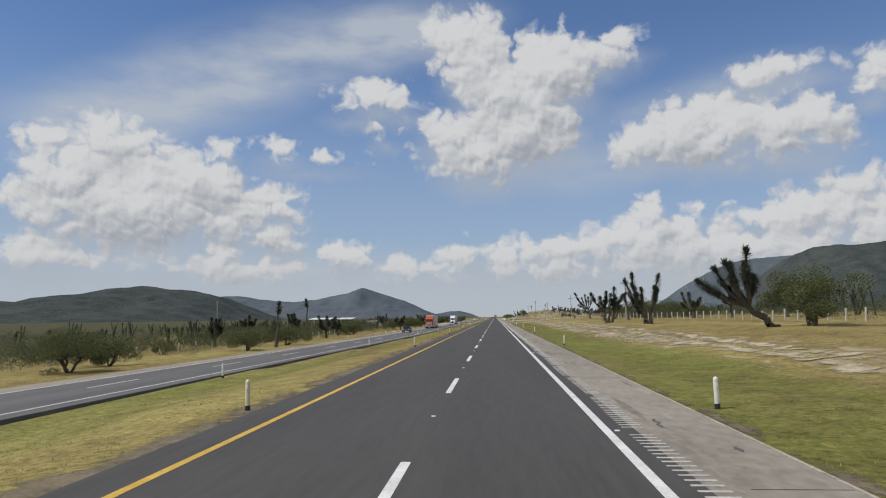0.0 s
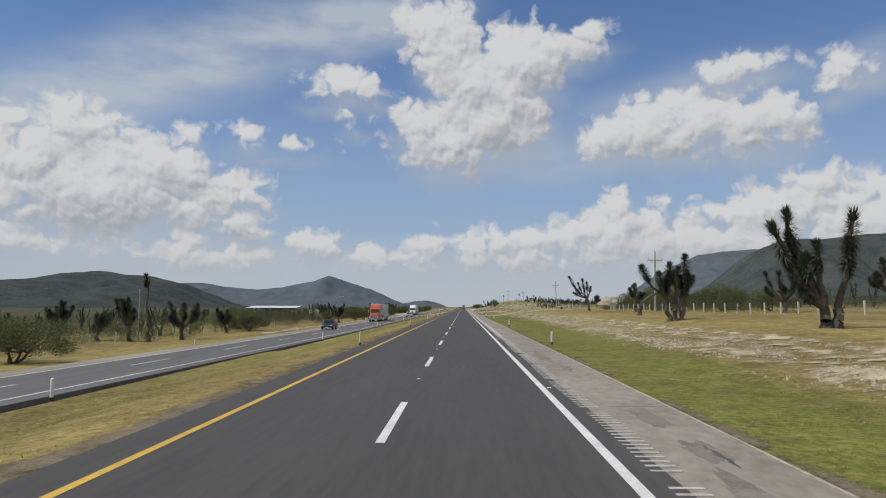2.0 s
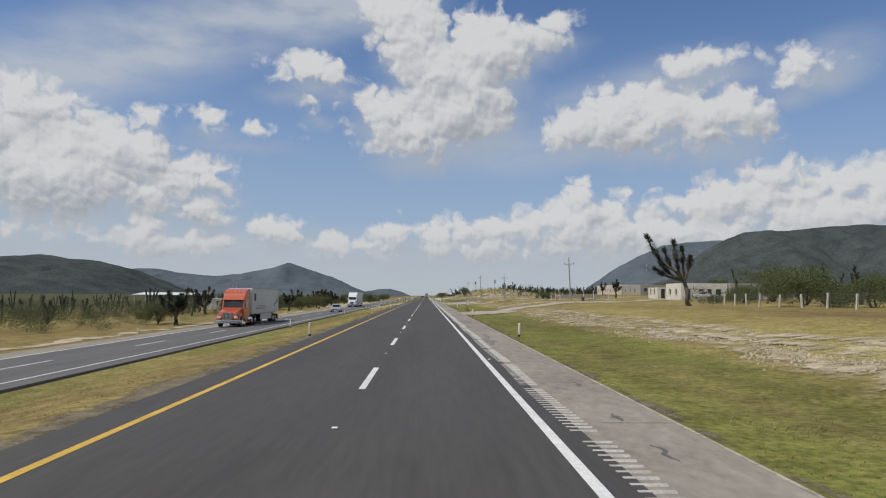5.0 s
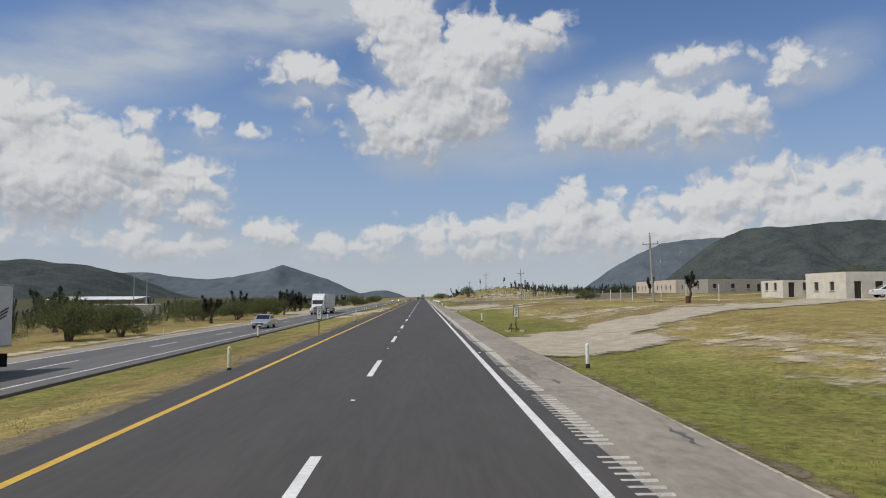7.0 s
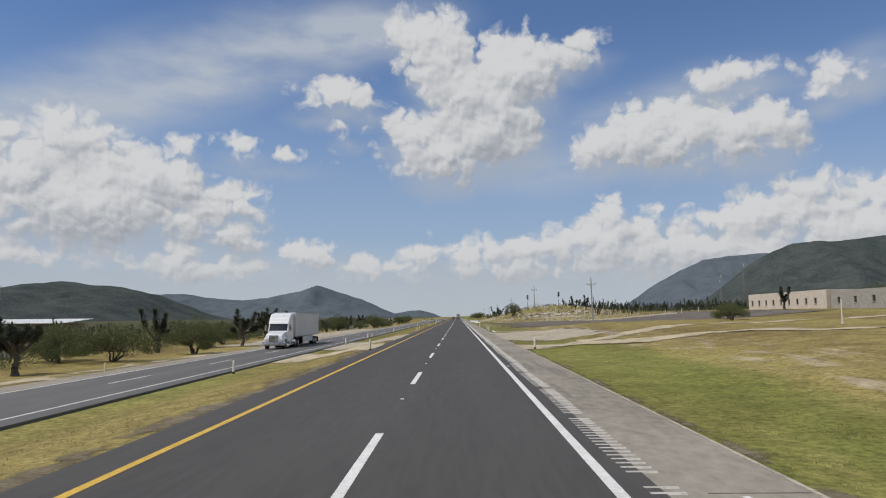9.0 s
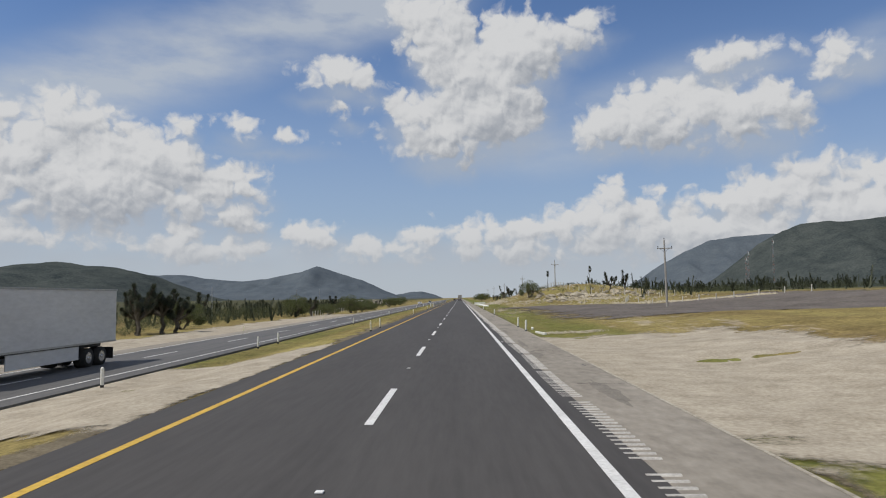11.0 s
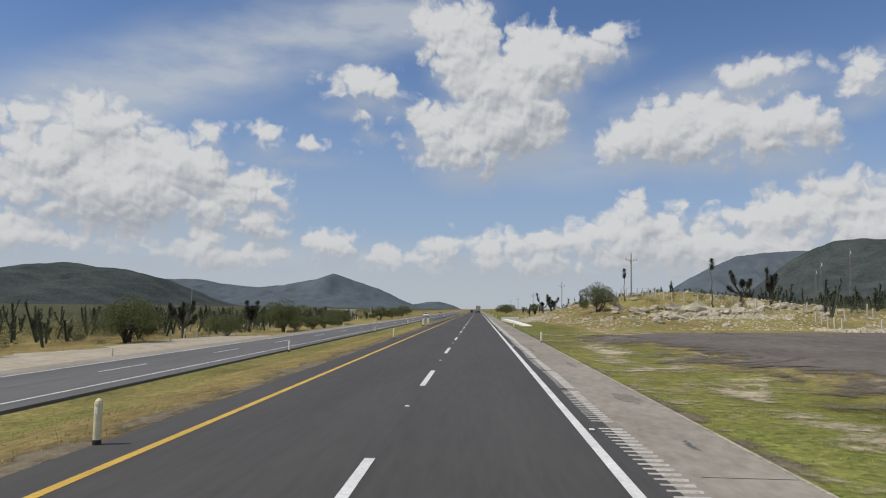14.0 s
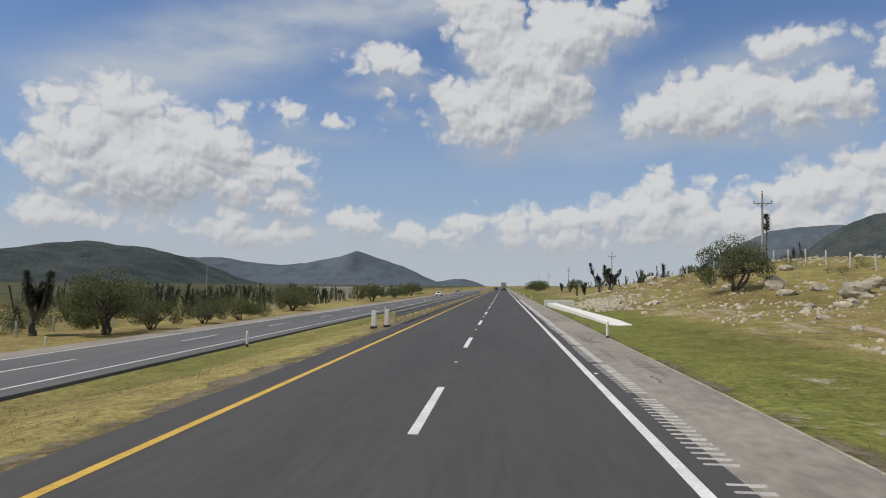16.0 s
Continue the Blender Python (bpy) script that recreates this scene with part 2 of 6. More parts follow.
def paint(name, dark, light, scale=3.0, rough=0.8, metal=0.0, bump=0.0, bump_scale=40.0, stretch=(1, 1, 1), piece=0.0, world_space=False, spec=0.5, coat=0.0):
    """A surface that varies between two colours at two scales, with fine relief; piece: how far single pieces differ."""
    m = bpy.data.materials.new(name)
    m.use_nodes = True
    t = m.node_tree
    b = t.nodes["Principled BSDF"]
    if world_space:
        co = node(t, "ShaderNodeNewGeometry").outputs["Position"]
    else:
        co = node(t, "ShaderNodeTexCoord").outputs["Object"]
    co = node(t, "ShaderNodeVectorMath", [(0, co)], operation="MULTIPLY", i_1=stretch).outputs[0]
    n1 = node(t, "ShaderNodeTexNoise", [(0, co)], i_2=scale, i_3=4.0, i_4=0.6)
    n2 = node(t, "ShaderNodeTexNoise", [(0, co)], i_2=scale * 11, i_3=3.0, i_4=0.6)
    mixed = node(t, "ShaderNodeMath", [(0, n1.outputs["Fac"]), (1, n2.outputs["Fac"])], operation="ADD")
    fac = node(t, "ShaderNodeMapRange", [(0, mixed.outputs[0])], i_1=0.72, i_2=1.28)
    col = node(t, "ShaderNodeMix", [(0, fac.outputs[0])], data_type="RGBA")
    col.inputs[6].default_value, col.inputs[7].default_value = (*dark, 1), (*light, 1)
    out = col.outputs[2]
    if piece:
        r = node(t, "ShaderNodeObjectInfo").outputs["Random"]
        v = node(t, "ShaderNodeMapRange", [(0, r)], i_3=1 - piece, i_4=1 + piece)
        h = node(t, "ShaderNodeHueSaturation", [(2, v.outputs[0]), (4, out)])
        out = h.outputs[0]
    t.links.new(out, b.inputs["Base Color"])
    b.inputs["Roughness"].default_value, b.inputs["Metallic"].default_value = rough, metal
    b.inputs["Specular IOR Level"].default_value, b.inputs["Coat Weight"].default_value = spec, coat
    if bump:
        n3 = node(t, "ShaderNodeTexNoise", [(0, co)], i_2=bump_scale, i_3=4.0)
        bm_ = node(t, "ShaderNodeBump", [(2, n3.outputs["Fac"])], i_0=min(1.0, bump), i_1=0.03)
        t.links.new(bm_.outputs[0], b.inputs["Normal"])
    return m


def leaf_paint(name, dark, light):
    """Leaves: each clump its own green, a little light passing through."""
    m = bpy.data.materials.new(name)
    m.use_nodes = True
    t = m.node_tree
    b = t.nodes["Principled BSDF"]
    r = node(t, "ShaderNodeNewGeometry").outputs["Random Per Island"]
    col = node(t, "ShaderNodeMix", [(0, r)], data_type="RGBA")
    col.inputs[6].default_value, col.inputs[7].default_value = (*dark, 1), (*light, 1)
    t.links.new(col.outputs[2], b.inputs["Base Color"])
    b.inputs["Roughness"].default_value, b.inputs["Specular IOR Level"].default_value = 0.65, 0.25
    tr = node(t, "ShaderNodeBsdfTranslucent", [(0, col.outputs[2])])
    mx = node(t, "ShaderNodeMixShader", [(1, b.outputs[0]), (2, tr.outputs[0])], i_0=0.22)
    t.links.new(mx.outputs[0], t.nodes["Material Output"].inputs[0])
    return m


def ground_paint():
    """Green verge near the roads, dry olive grass behind it, bare pale soil in patches."""
    m = bpy.data.materials.new("dry_grassland")
    m.use_nodes = True
    t = m.node_tree
    b = t.nodes["Principled BSDF"]
    pos = node(t, "ShaderNodeNewGeometry").outputs["Position"]
    xyz = node(t, "ShaderNodeSeparateXYZ", [(0, pos)])
    x = xyz.outputs[0]
    along = node(t, "ShaderNodeVectorMath", [(0, pos)], operation="MULTIPLY", i_1=(1, 0.22, 1)).outputs[0]
    patch = node(t, "ShaderNodeTexNoise", [(0, along)], i_2=0.22, i_3=5.0, i_4=0.62).outputs["Fac"]
    blade = node(t, "ShaderNodeTexNoise", [(0, pos)], i_2=5.0, i_3=7.0, i_4=0.75).outputs["Fac"]
    clump = node(t, "ShaderNodeTexNoise", [(0, pos)], i_2=1.3, i_3=4.0, i_4=0.65).outputs["Fac"]
    # how green: most in the ditch beside the right shoulder
    strip = node(t, "ShaderNodeMapRange", [(0, x)], interpolation_type="SMOOTHSTEP", i_1=12.8, i_2=8.6, i_3=-0.24, i_4=0.26)
    median = node(t, "ShaderNodeMapRange", [(0, x)], interpolation_type="SMOOTHSTEP", i_1=-11.0, i_2=-7.2, i_3=0.10, i_4=-0.42)
    verge = node(t, "ShaderNodeMapRange", [(0, x)], interpolation_type="SMOOTHSTEP", i_1=-22.0, i_2=-25.0, i_3=0.0, i_4=-0.45)
    left = node(t, "ShaderNodeMath", [(0, verge.outputs[0]), (1, median.outputs[0])], operation="ADD")
    right = node(t, "ShaderNodeMath", [(0, x)], operation="GREATER_THAN", i_1=0.0)
    side = node(t, "ShaderNodeMix", [(0, right.outputs[0]), (2, left.outputs[0]), (3, strip.outputs[0])], data_type="FLOAT")
    mound = node(t, "ShaderNodeMapRange", [(0, xyz.outputs[1])], interpolation_type="SMOOTHSTEP", i_1=440.0, i_2=470.0, i_3=0.0, i_4=0.22)
    mound_r = node(t, "ShaderNodeMath", [(0, mound.outputs[0]), (1, right.outputs[0])], operation="MULTIPLY")
    g0 = node(t, "ShaderNodeMath", [(0, patch), (1, side.outputs[0])], operation="ADD")
    later = node(t, "ShaderNodeMapRange", [(0, xyz.outputs[1])], interpolation_type="SMOOTHSTEP", i_1=225.0, i_2=420.0, i_3=0.0, i_4=-0.03)
    later_r = node(t, "ShaderNodeMath", [(0, later.outputs[0]), (1, right.outputs[0])], operation="MULTIPLY")
    g0 = node(t, "ShaderNodeMath", [(0, g0.outputs[0]), (1, later_r.outputs[0])], operation="ADD")
    g1 = node(t, "ShaderNodeMath", [(0, g0.outputs[0]), (1, mound_r.outputs[0])], operation="ADD")
    g2 = node(t, "ShaderNodeMath", [(0, clump), (2, g1.outputs[0])], operation="MULTIPLY_ADD", i_1=0.35)
    green = node(t, "ShaderNodeMapRange", [(0, g2.outputs[0])], interpolation_type="SMOOTHSTEP", i_1=0.50, i_2=1.02)
    sharp = node(t, "ShaderNodeMapRange", [(0, blade)], i_1=0.34, i_2=0.66).outputs[0]
    dry = node(t, "ShaderNodeMix", [(0, sharp)], data_type="RGBA")
    dry.inputs[6].default_value, dry.inputs[7].default_value = (0.112, 0.094, 0.032, 1), (0.345, 0.288, 0.108, 1)
    lush = node(t, "ShaderNodeMix", [(0, sharp)], data_type="RGBA")
    lush.inputs[6].default_value, lush.inputs[7].default_value = (0.060, 0.080, 0.016, 1), (0.226, 0.228, 0.062, 1)
    grass = node(t, "ShaderNodeMix", [(0, green.outputs[0]), (6, dry.outputs[2]), (7, lush.outputs[2])], data_type="RGBA")
    # bare soil
    s1 = node(t, "ShaderNodeTexNoise", [(0, along)], i_2=0.9, i_3=7.0, i_4=0.72).outputs["Fac"]
    band = node(t, "ShaderNodeMapRange", [(0, node(t, "ShaderNodeMath", [(0, node(t, "ShaderNodeMath", [(0, x)], operation="SUBTRACT", i_1=14.0).outputs[0])], operation="ABSOLUTE").outputs[0])], interpolation_type="SMOOTHSTEP", i_1=1.2, i_2=6.0, i_3=0.16, i_4=-0.05)
    s2 = node(t, "ShaderNodeMath", [(0, s1), (1, band.outputs[0])], operation="ADD")
    s3 = node(t, "ShaderNodeMath", [(0, blade), (2, s2.outputs[0])], operation="MULTIPLY_ADD", i_1=0.12)
    bare = node(t, "ShaderNodeMapRange", [(0, s3.outputs[0])], interpolation_type="SMOOTHSTEP", i_1=0.72, i_2=0.84)
    soil = node(t, "ShaderNodeMix", [(0, clump)], data_type="RGBA")
    soil.inputs[6].default_value, soil.inputs[7].default_value = (0.23, 0.19, 0.115, 1), (0.44, 0.385, 0.27, 1)
    full = node(t, "ShaderNodeMix", [(0, bare.outputs[0]), (6, grass.outputs[2]), (7, soil.outputs[2])], data_type="RGBA")
    # scrub cover far from the road
    dist = node(t, "ShaderNodeMath", [(0, x)], operation="ABSOLUTE")
    scrub = node(t, "ShaderNodeMapRange", [(0, dist.outputs[0])], interpolation_type="SMOOTHSTEP", i_1=45.0, i_2=120.0, i_3=0.0, i_4=0.85)
    last = node(t, "ShaderNodeMix", [(0, scrub.outputs[0]), (6, full.outputs[2])], data_type="RGBA")
    last.inputs[7].default_value = (0.042, 0.050, 0.028, 1)
    wide = node(t, "ShaderNodeTexNoise", [(0, along)], i_2=0.09, i_3=5.0, i_4=0.65).outputs["Fac"]
    mid = node(t, "ShaderNodeTexNoise", [(0, pos)], i_2=0.7, i_3=5.0, i_4=0.7).outputs["Fac"]
    both = node(t, "ShaderNodeMath", [(0, wide), (1, mid)], operation="ADD")
    worn = node(t, "ShaderNodeMapRange", [(0, both.outputs[0])], i_1=0.72, i_2=1.28, i_3=0.55, i_4=1.38)
    hue = node(t, "ShaderNodeMapRange", [(0, wide)], i_1=0.3, i_2=0.7, i_3=0.476, i_4=0.508)
    toned = node(t, "ShaderNodeHueSaturation", [(0, hue.outputs[0]), (2, worn.outputs[0]), (4, last.outputs[2])])
    t.links.new(toned.outputs[0], b.inputs["Base Color"])
    b.inputs["Roughness"].default_value, b.inputs["Specular IOR Level"].default_value = 0.95, 0.1
    bmp = node(t, "ShaderNodeBump", [(2, blade)], i_0=0.9, i_1=0.10)
    t.links.new(bmp.outputs[0], b.inputs["Normal"])
    return m


def patch_paint(name, dark, light, scale, bump_scale, stretch=(1, 1, 1)):
    """Bare ground that thins out into the grass along its edge."""
    m = paint(name, dark, light, scale, 0.95, bump=0.9, bump_scale=bump_scale, stretch=stretch, world_space=True, spec=0.2)
    t = m.node_tree
    edge = node(t, "ShaderNodeAttribute")
    edge.attribute_name = "edge"
    pos = node(t, "ShaderNodeNewGeometry").outputs["Position"]
    n1 = node(t, "ShaderNodeTexNoise", [(0, pos)], i_2=1.1, i_3=8.0, i_4=0.75)
    rag = node(t, "ShaderNodeMath", [(0, n1.outputs["Fac"]), (2, edge.outputs["Fac"])], operation="MULTIPLY_ADD", i_1=2.6)
    keep = node(t, "ShaderNodeMapRange", [(0, rag.outputs[0])], interpolation_type="SMOOTHSTEP", i_1=1.02, i_2=1.80)
    t.links.new(keep.outputs[0], t.nodes["Principled BSDF"].inputs["Alpha"])
    return m


M = {}
M["ground"] = ground_paint()
M["asphalt"] = paint("asphalt", (0.052, 0.048, 0.045), (0.074, 0.069, 0.065), 0.5, 0.8, bump=0.5, bump_scale=60, stretch=(1.2, 0.10, 1), world_space=True, spec=0.35)
M["old_asphalt"] = paint("worn_asphalt", (0.085, 0.085, 0.085), (0.135, 0.132, 0.128), 0.4, 0.85, bump=0.5, bump_scale=50, stretch=(1.6, 0.1, 1), world_space=True, spec=0.3)
M["shoulder"] = paint("shoulder_slab", (0.186, 0.167, 0.138), (0.318, 0.288, 0.242), 0.35, 0.9, bump=0.4, bump_scale=45, stretch=(1, 0.45, 1), world_space=True, spec=0.3)
M["edging"] = paint("pale_worn_edging", (0.20, 0.178, 0.135), (0.47, 0.43, 0.355), 0.8, 0.9, bump=0.5, bump_scale=20, world_space=True)
M["dark_patch"] = paint("worn_tar_patch", (0.128, 0.116, 0.098), (0.245, 0.222, 0.188), 1.8, 0.9, bump=0.4, bump_scale=45, world_space=True, spec=0.3)
M["line_white"] = paint("road_paint_white", (0.50, 0.50, 0.48), (0.76, 0.76, 0.74), 1.2, 0.65, bump=0.3, world_space=True)
M["line_yellow"] = paint("road_paint_yellow", (0.44, 0.27, 0.035), (0.66, 0.43, 0.06), 1.0, 0.65, bump=0.3, world_space=True)
M["concrete"] = paint("pale_concrete", (0.42, 0.40, 0.35), (0.66, 0.64, 0.58), 2.0, 0.9, bump=0.4)
M["post_white"] = paint("post_white", (0.58, 0.58, 0.52), (0.80, 0.80, 0.75), 6.0, 0.7, bump=0.2)
M["post_cream"] = paint("post_cream", (0.52, 0.48, 0.30), (0.74, 0.70, 0.50), 6.0, 0.7, bump=0.2)
M["black"] = paint("black_paint", (0.012, 0.012, 0.012), (0.03, 0.03, 0.03), 5.0, 0.6)
M["brown_soil"] = patch_paint("brown_soil", (0.095, 0.078, 0.050), (0.22, 0.185, 0.125), 1.3, 12)
M["rumble"] = paint("worn_white_bar", (0.28, 0.265, 0.24), (0.55, 0.53, 0.49), 2.0, 0.75, bump=0.4, world_space=True)
M["gravel"] = patch_paint("pale_gravel", (0.25, 0.215, 0.16), (0.46, 0.41, 0.325), 0.9, 14)
M["dirt"] = patch_paint("pale_dirt", (0.27, 0.225, 0.145), (0.53, 0.46, 0.325), 0.9, 9)
M["lot"] = patch_paint("dark_lot", (0.088, 0.076, 0.066), (0.165, 0.145, 0.128), 0.25, 12, (1, 0.4, 1))
M["rubble"] = paint("broken_pale_stone", (0.27, 0.235, 0.165), (0.58, 0.52, 0.40), 3.0, 0.92, bump=0.5, bump_scale=9, world_space=True)
M["rock"] = paint("limestone", (0.17, 0.145, 0.10), (0.50, 0.45, 0.35), 1.6, 0.92, bump=0.9, bump_scale=8, piece=0.25)
M["bark"] = paint("grey_bark", (0.05, 0.04, 0.03), (0.13, 0.105, 0.08), 5.0, 0.95, bump=0.8, bump_scale=25, stretch=(1, 1, 0.3))
M["yucca_bark"] = paint("yucca_bark", (0.045, 0.040, 0.033), (0.13, 0.115, 0.092), 7.0, 0.95, bump=0.9, bump_scale=18)
M["leaf"] = leaf_paint("mesquite_leaves", (0.055, 0.072, 0.026), (0.160, 0.175, 0.072))
M["leaf_dark"] = leaf_paint("scrub_leaves", (0.044, 0.056, 0.026), (0.118, 0.132, 0.066))
M["yucca_leaf"] = leaf_paint("yucca_leaves", (0.030, 0.040, 0.026), (0.105, 0.118, 0.078))
M["yucca_dead"] = leaf_paint("dry_yucca_leaves", (0.055, 0.048, 0.032), (0.135, 0.118, 0.082))
M["grass"] = leaf_paint("grass_blades", (0.15, 0.15, 0.05), (0.42, 0.36, 0.17))
# slope colours carry distance haze as a blue-grey tint, stronger on the farther one
M["mountain"] = paint("hazed_scrub_slope", (0.034, 0.044, 0.046), (0.080, 0.091, 0.086), 0.012, 1.0, bump=0.0, world_space=True, spec=0.0)
M["mountain_far"] = paint("hazed_farther_slope", (0.074, 0.092, 0.112), (0.112, 0.132, 0.150), 0.010, 1.0, world_space=True, spec=0.0)
M["pole_wood"] = paint("weathered_pole", (0.24, 0.225, 0.205), (0.42, 0.40, 0.37), 4.0, 0.9, bump=0.5, stretch=(1, 1, 0.15))
M["steel"] = paint("galvanised_steel", (0.30, 0.31, 0.32), (0.48, 0.49, 0.50), 3.0, 0.45, metal=0.8, bump=0.1)
M["rust"] = paint("rusted_steel", (0.045, 0.028, 0.02), (0.16, 0.075, 0.04), 5.0, 0.85, bump=0.4)
M["wire"] = paint("fence_wire", (0.14, 0.13, 0.12), (0.22, 0.20, 0.18), 5.0, 0.6, metal=0.5)
M["wall_white"] = paint("whitewashed_wall", (0.50, 0.47, 0.41), (0.72, 0.69, 0.62), 0.8, 0.9, bump=0.4, bump_scale=12)
M["wall_pink"] = paint("faded_pink_wall", (0.46, 0.40, 0.33), (0.64, 0.57, 0.49), 0.8, 0.9, bump=0.4, bump_scale=12)
M["wall_grey"] = paint("bare_block_wall", (0.24, 0.225, 0.20), (0.38, 0.36, 0.325), 1.2, 0.95, bump=0.5, bump_scale=10)
M["roof_white"] = paint("white_sheet_roof", (0.60, 0.61, 0.61), (0.80, 0.81, 0.82), 0.6, 0.5, stretch=(6, 0.3, 1))
M["opening"] = paint("dark_opening", (0.02, 0.02, 0.02), (0.05, 0.048, 0.045), 2.0, 0.7)
M["glass"] = paint("dark_glass", (0.010, 0.012, 0.014), (0.022, 0.026, 0.03), 2.0, 0.05, spec=0.8)
M["red_paint"] = paint("orange_red_truck_paint", (0.42, 0.075, 0.028), (0.52, 0.105, 0.045), 0.6, 0.35, coat=0.5)
M["white_paint"] = paint("white_truck_paint", (0.66, 0.67, 0.70), (0.78, 0.79, 0.81), 0.6, 0.35, coat=0.5)
M["car_black"] = paint("black_car_paint", (0.005, 0.005, 0.005), (0.010, 0.010, 0.010), 0.6, 0.4, coat=0.15)
M["car_silver"] = paint("silver_car_paint", (0.40, 0.42, 0.45), (0.50, 0.52, 0.55), 0.6, 0.3, metal=0.5, coat=0.8)
M["chrome"] = paint("chrome", (0.55, 0.56, 0.57), (0.72, 0.73, 0.74), 2.0, 0.18, metal=1.0)
M["trailer"] = paint("grey_trailer_side", (0.46, 0.47, 0.48), (0.58, 0.59, 0.60), 0.5, 0.45, stretch=(1, 0.3, 1))
M["rubber"] = paint("tyre_rubber", (0.012, 0.012, 0.012), (0.03, 0.03, 0.028), 6.0, 0.9)
M["lamp_glass"] = paint("headlamp_glass", (0.55, 0.56, 0.55), (0.75, 0.75, 0.74), 4.0, 0.1)
M["dark_trim"] = paint("dark_plastic", (0.02, 0.02, 0.022), (0.05, 0.05, 0.05), 4.0, 0.6)
M["sign_white"] = paint("sign_white", (0.66, 0.66, 0.64), (0.80, 0.80, 0.78), 4.0, 0.5)
M["reflector"] = paint("reflector_white", (0.70, 0.70, 0.66), (0.85, 0.85, 0.82), 8.0, 0.3)

# ---- helpers for building ----


def sst(a, b, v):
    u = min(1.0, max(0.0, (v - a) / (b - a)))
    return u * u * (3 - 2 * u)


def opp_x(y):
    """x of the inner edge line of the other carriageway, which bends away behind."""
    return -14.4 - 2.8 * sst(0, 1, (150 - y) / 170)


def opp_z(x, y):
    return -0.93 + 0.04 * (x - opp_x(y))


def hill(x, y, cx, cy, rx, ry, h):
    return h * (1 - sst(0.0, 1.0, math.hypot((x - cx) / rx, (y - cy) / ry)))


def ground_z(x, y):
    if x > 4.0:
        bank = 1.25 * sst(6, 23, x) + 0.022 * min(150, max(0.0, x - 23))
        lot = sst(350, 385, y) * (1 - sst(462, 480, y)) * (1 - sst(38, 60, x))
        bank -= lot * 0.55 * bank
        z = bank * (1 - 0.6 * sst(520, 1200, y)) - 0.06
        z += hill(x, y, 38, 535, 33, 62, 4.6) + hill(x, y, 60, 640, 50, 120, 3.5)
        return z + 0.9 * sst(300, 400, y) * sst(38, 70, x)
    if x > -5.9:
        return -0.06
    e = opp_x(y)
    if x > e + 1.2:
        return -0.06 - 0.89 * sst(0, 0.85, (-5.9 - x) / (-5.9 - e - 1.2))
    if x > e - 10.2:
        return -1.11 - 0.04 * (e + 1.2 - x)
    return -1.57 - 0.5 * sst(0, 30, e - 10.2 - x)


def lumpy(x, y):
    """The ground with its small unevenness, off the roads."""
    e = opp_x(y)
    off = sst(4.8, 8, x) if x > 0 else max(sst(5.9, 7, -x) * (1 - sst(-e - 3.0, -e - 1.4, -x)), sst(-e + 11, -e + 14, -x))
    n = noise.fractal((x * 0.16, y * 0.16, 3.1), 0.9, 2.0, 4) * 0.16 + noise.noise((x * 0.9, y * 0.9, 7.7)) * 0.018
    return ground_z(x, y) + off * n


def part(name, bm, material, parent=None, label="", smooth=False):
    """Links a bmesh as one mesh object under a thing or a part."""
    me = bpy.data.meshes.new(name)
    bm.to_mesh(me)
    bm.free()
    for m in material if isinstance(material, (list, tuple)) else [material]:
        me.materials.append(m)
    if smooth:
        me.polygons.foreach_set("use_smooth", [True] * len(me.polygons))
    ob = new(name, me)
    ob.parent = parent
    if label:
        ob["label"] = label
    return ob


def again(ob, parent, m=None):
    """Another object on the same mesh, under parent."""
    o = new(ob.name.split(".")[0], ob.data)
    o.parent = parent
    if m is not None:
        o.matrix_basis = m
    if "label" in ob:
        o["label"] = ob["label"]
    return o


def thing(name, label, category, group="", at=None, turn=0.0, kind=""):
    e = tagged(new(name), label, category, group, kind)
    if at is not None:
        e.matrix_basis = pose(*at, 0, 0, turn)
    return e


def flat(name, pts, faces, material, parent=None, label="", smooth=False):
    me = bpy.data.meshes.new(name)
    me.from_pydata(pts, [], faces)
    me.materials.append(material)
    if smooth:
        me.polygons.foreach_set("use_smooth", [True] * len(me.polygons))
    ob = new(name, me)
    ob.parent = parent
    if label:
        ob["label"] = label
    return ob


def block(bm, c, s, bevel=0.0, turn=None):
    """Adds a box round the centre c with sides s, its edges rounded."""
    r = bmesh.ops.create_cube(bm, size=1)
    m = Matrix.LocRotScale(c, Euler([radians(a) for a in turn]) if turn else None, s)
    bmesh.ops.transform(bm, matrix=m, verts=r["verts"])
    if bevel:
        edges = list({e for v in r["verts"] for e in v.link_edges})
        bmesh.ops.bevel(bm, geom=edges, offset=bevel, segments=2, affect="EDGES", profile=0.6)
    return bm


def tube(bm, a, b, ra, rb=None, seg=8, caps=True):
    """Adds a tapered round bar from a to b."""
    a, b = Vector(a), Vector(b)
    d = b - a
    r = bmesh.ops.create_cone(bm, cap_ends=caps, segments=seg, radius1=ra, radius2=ra if rb is None else rb, depth=d.length)
    m = Matrix.Translation((a + b) / 2) @ d.to_track_quat("Z", "Y").to_matrix().to_4x4()
    bmesh.ops.transform(bm, matrix=m, verts=r["verts"])
    return bm


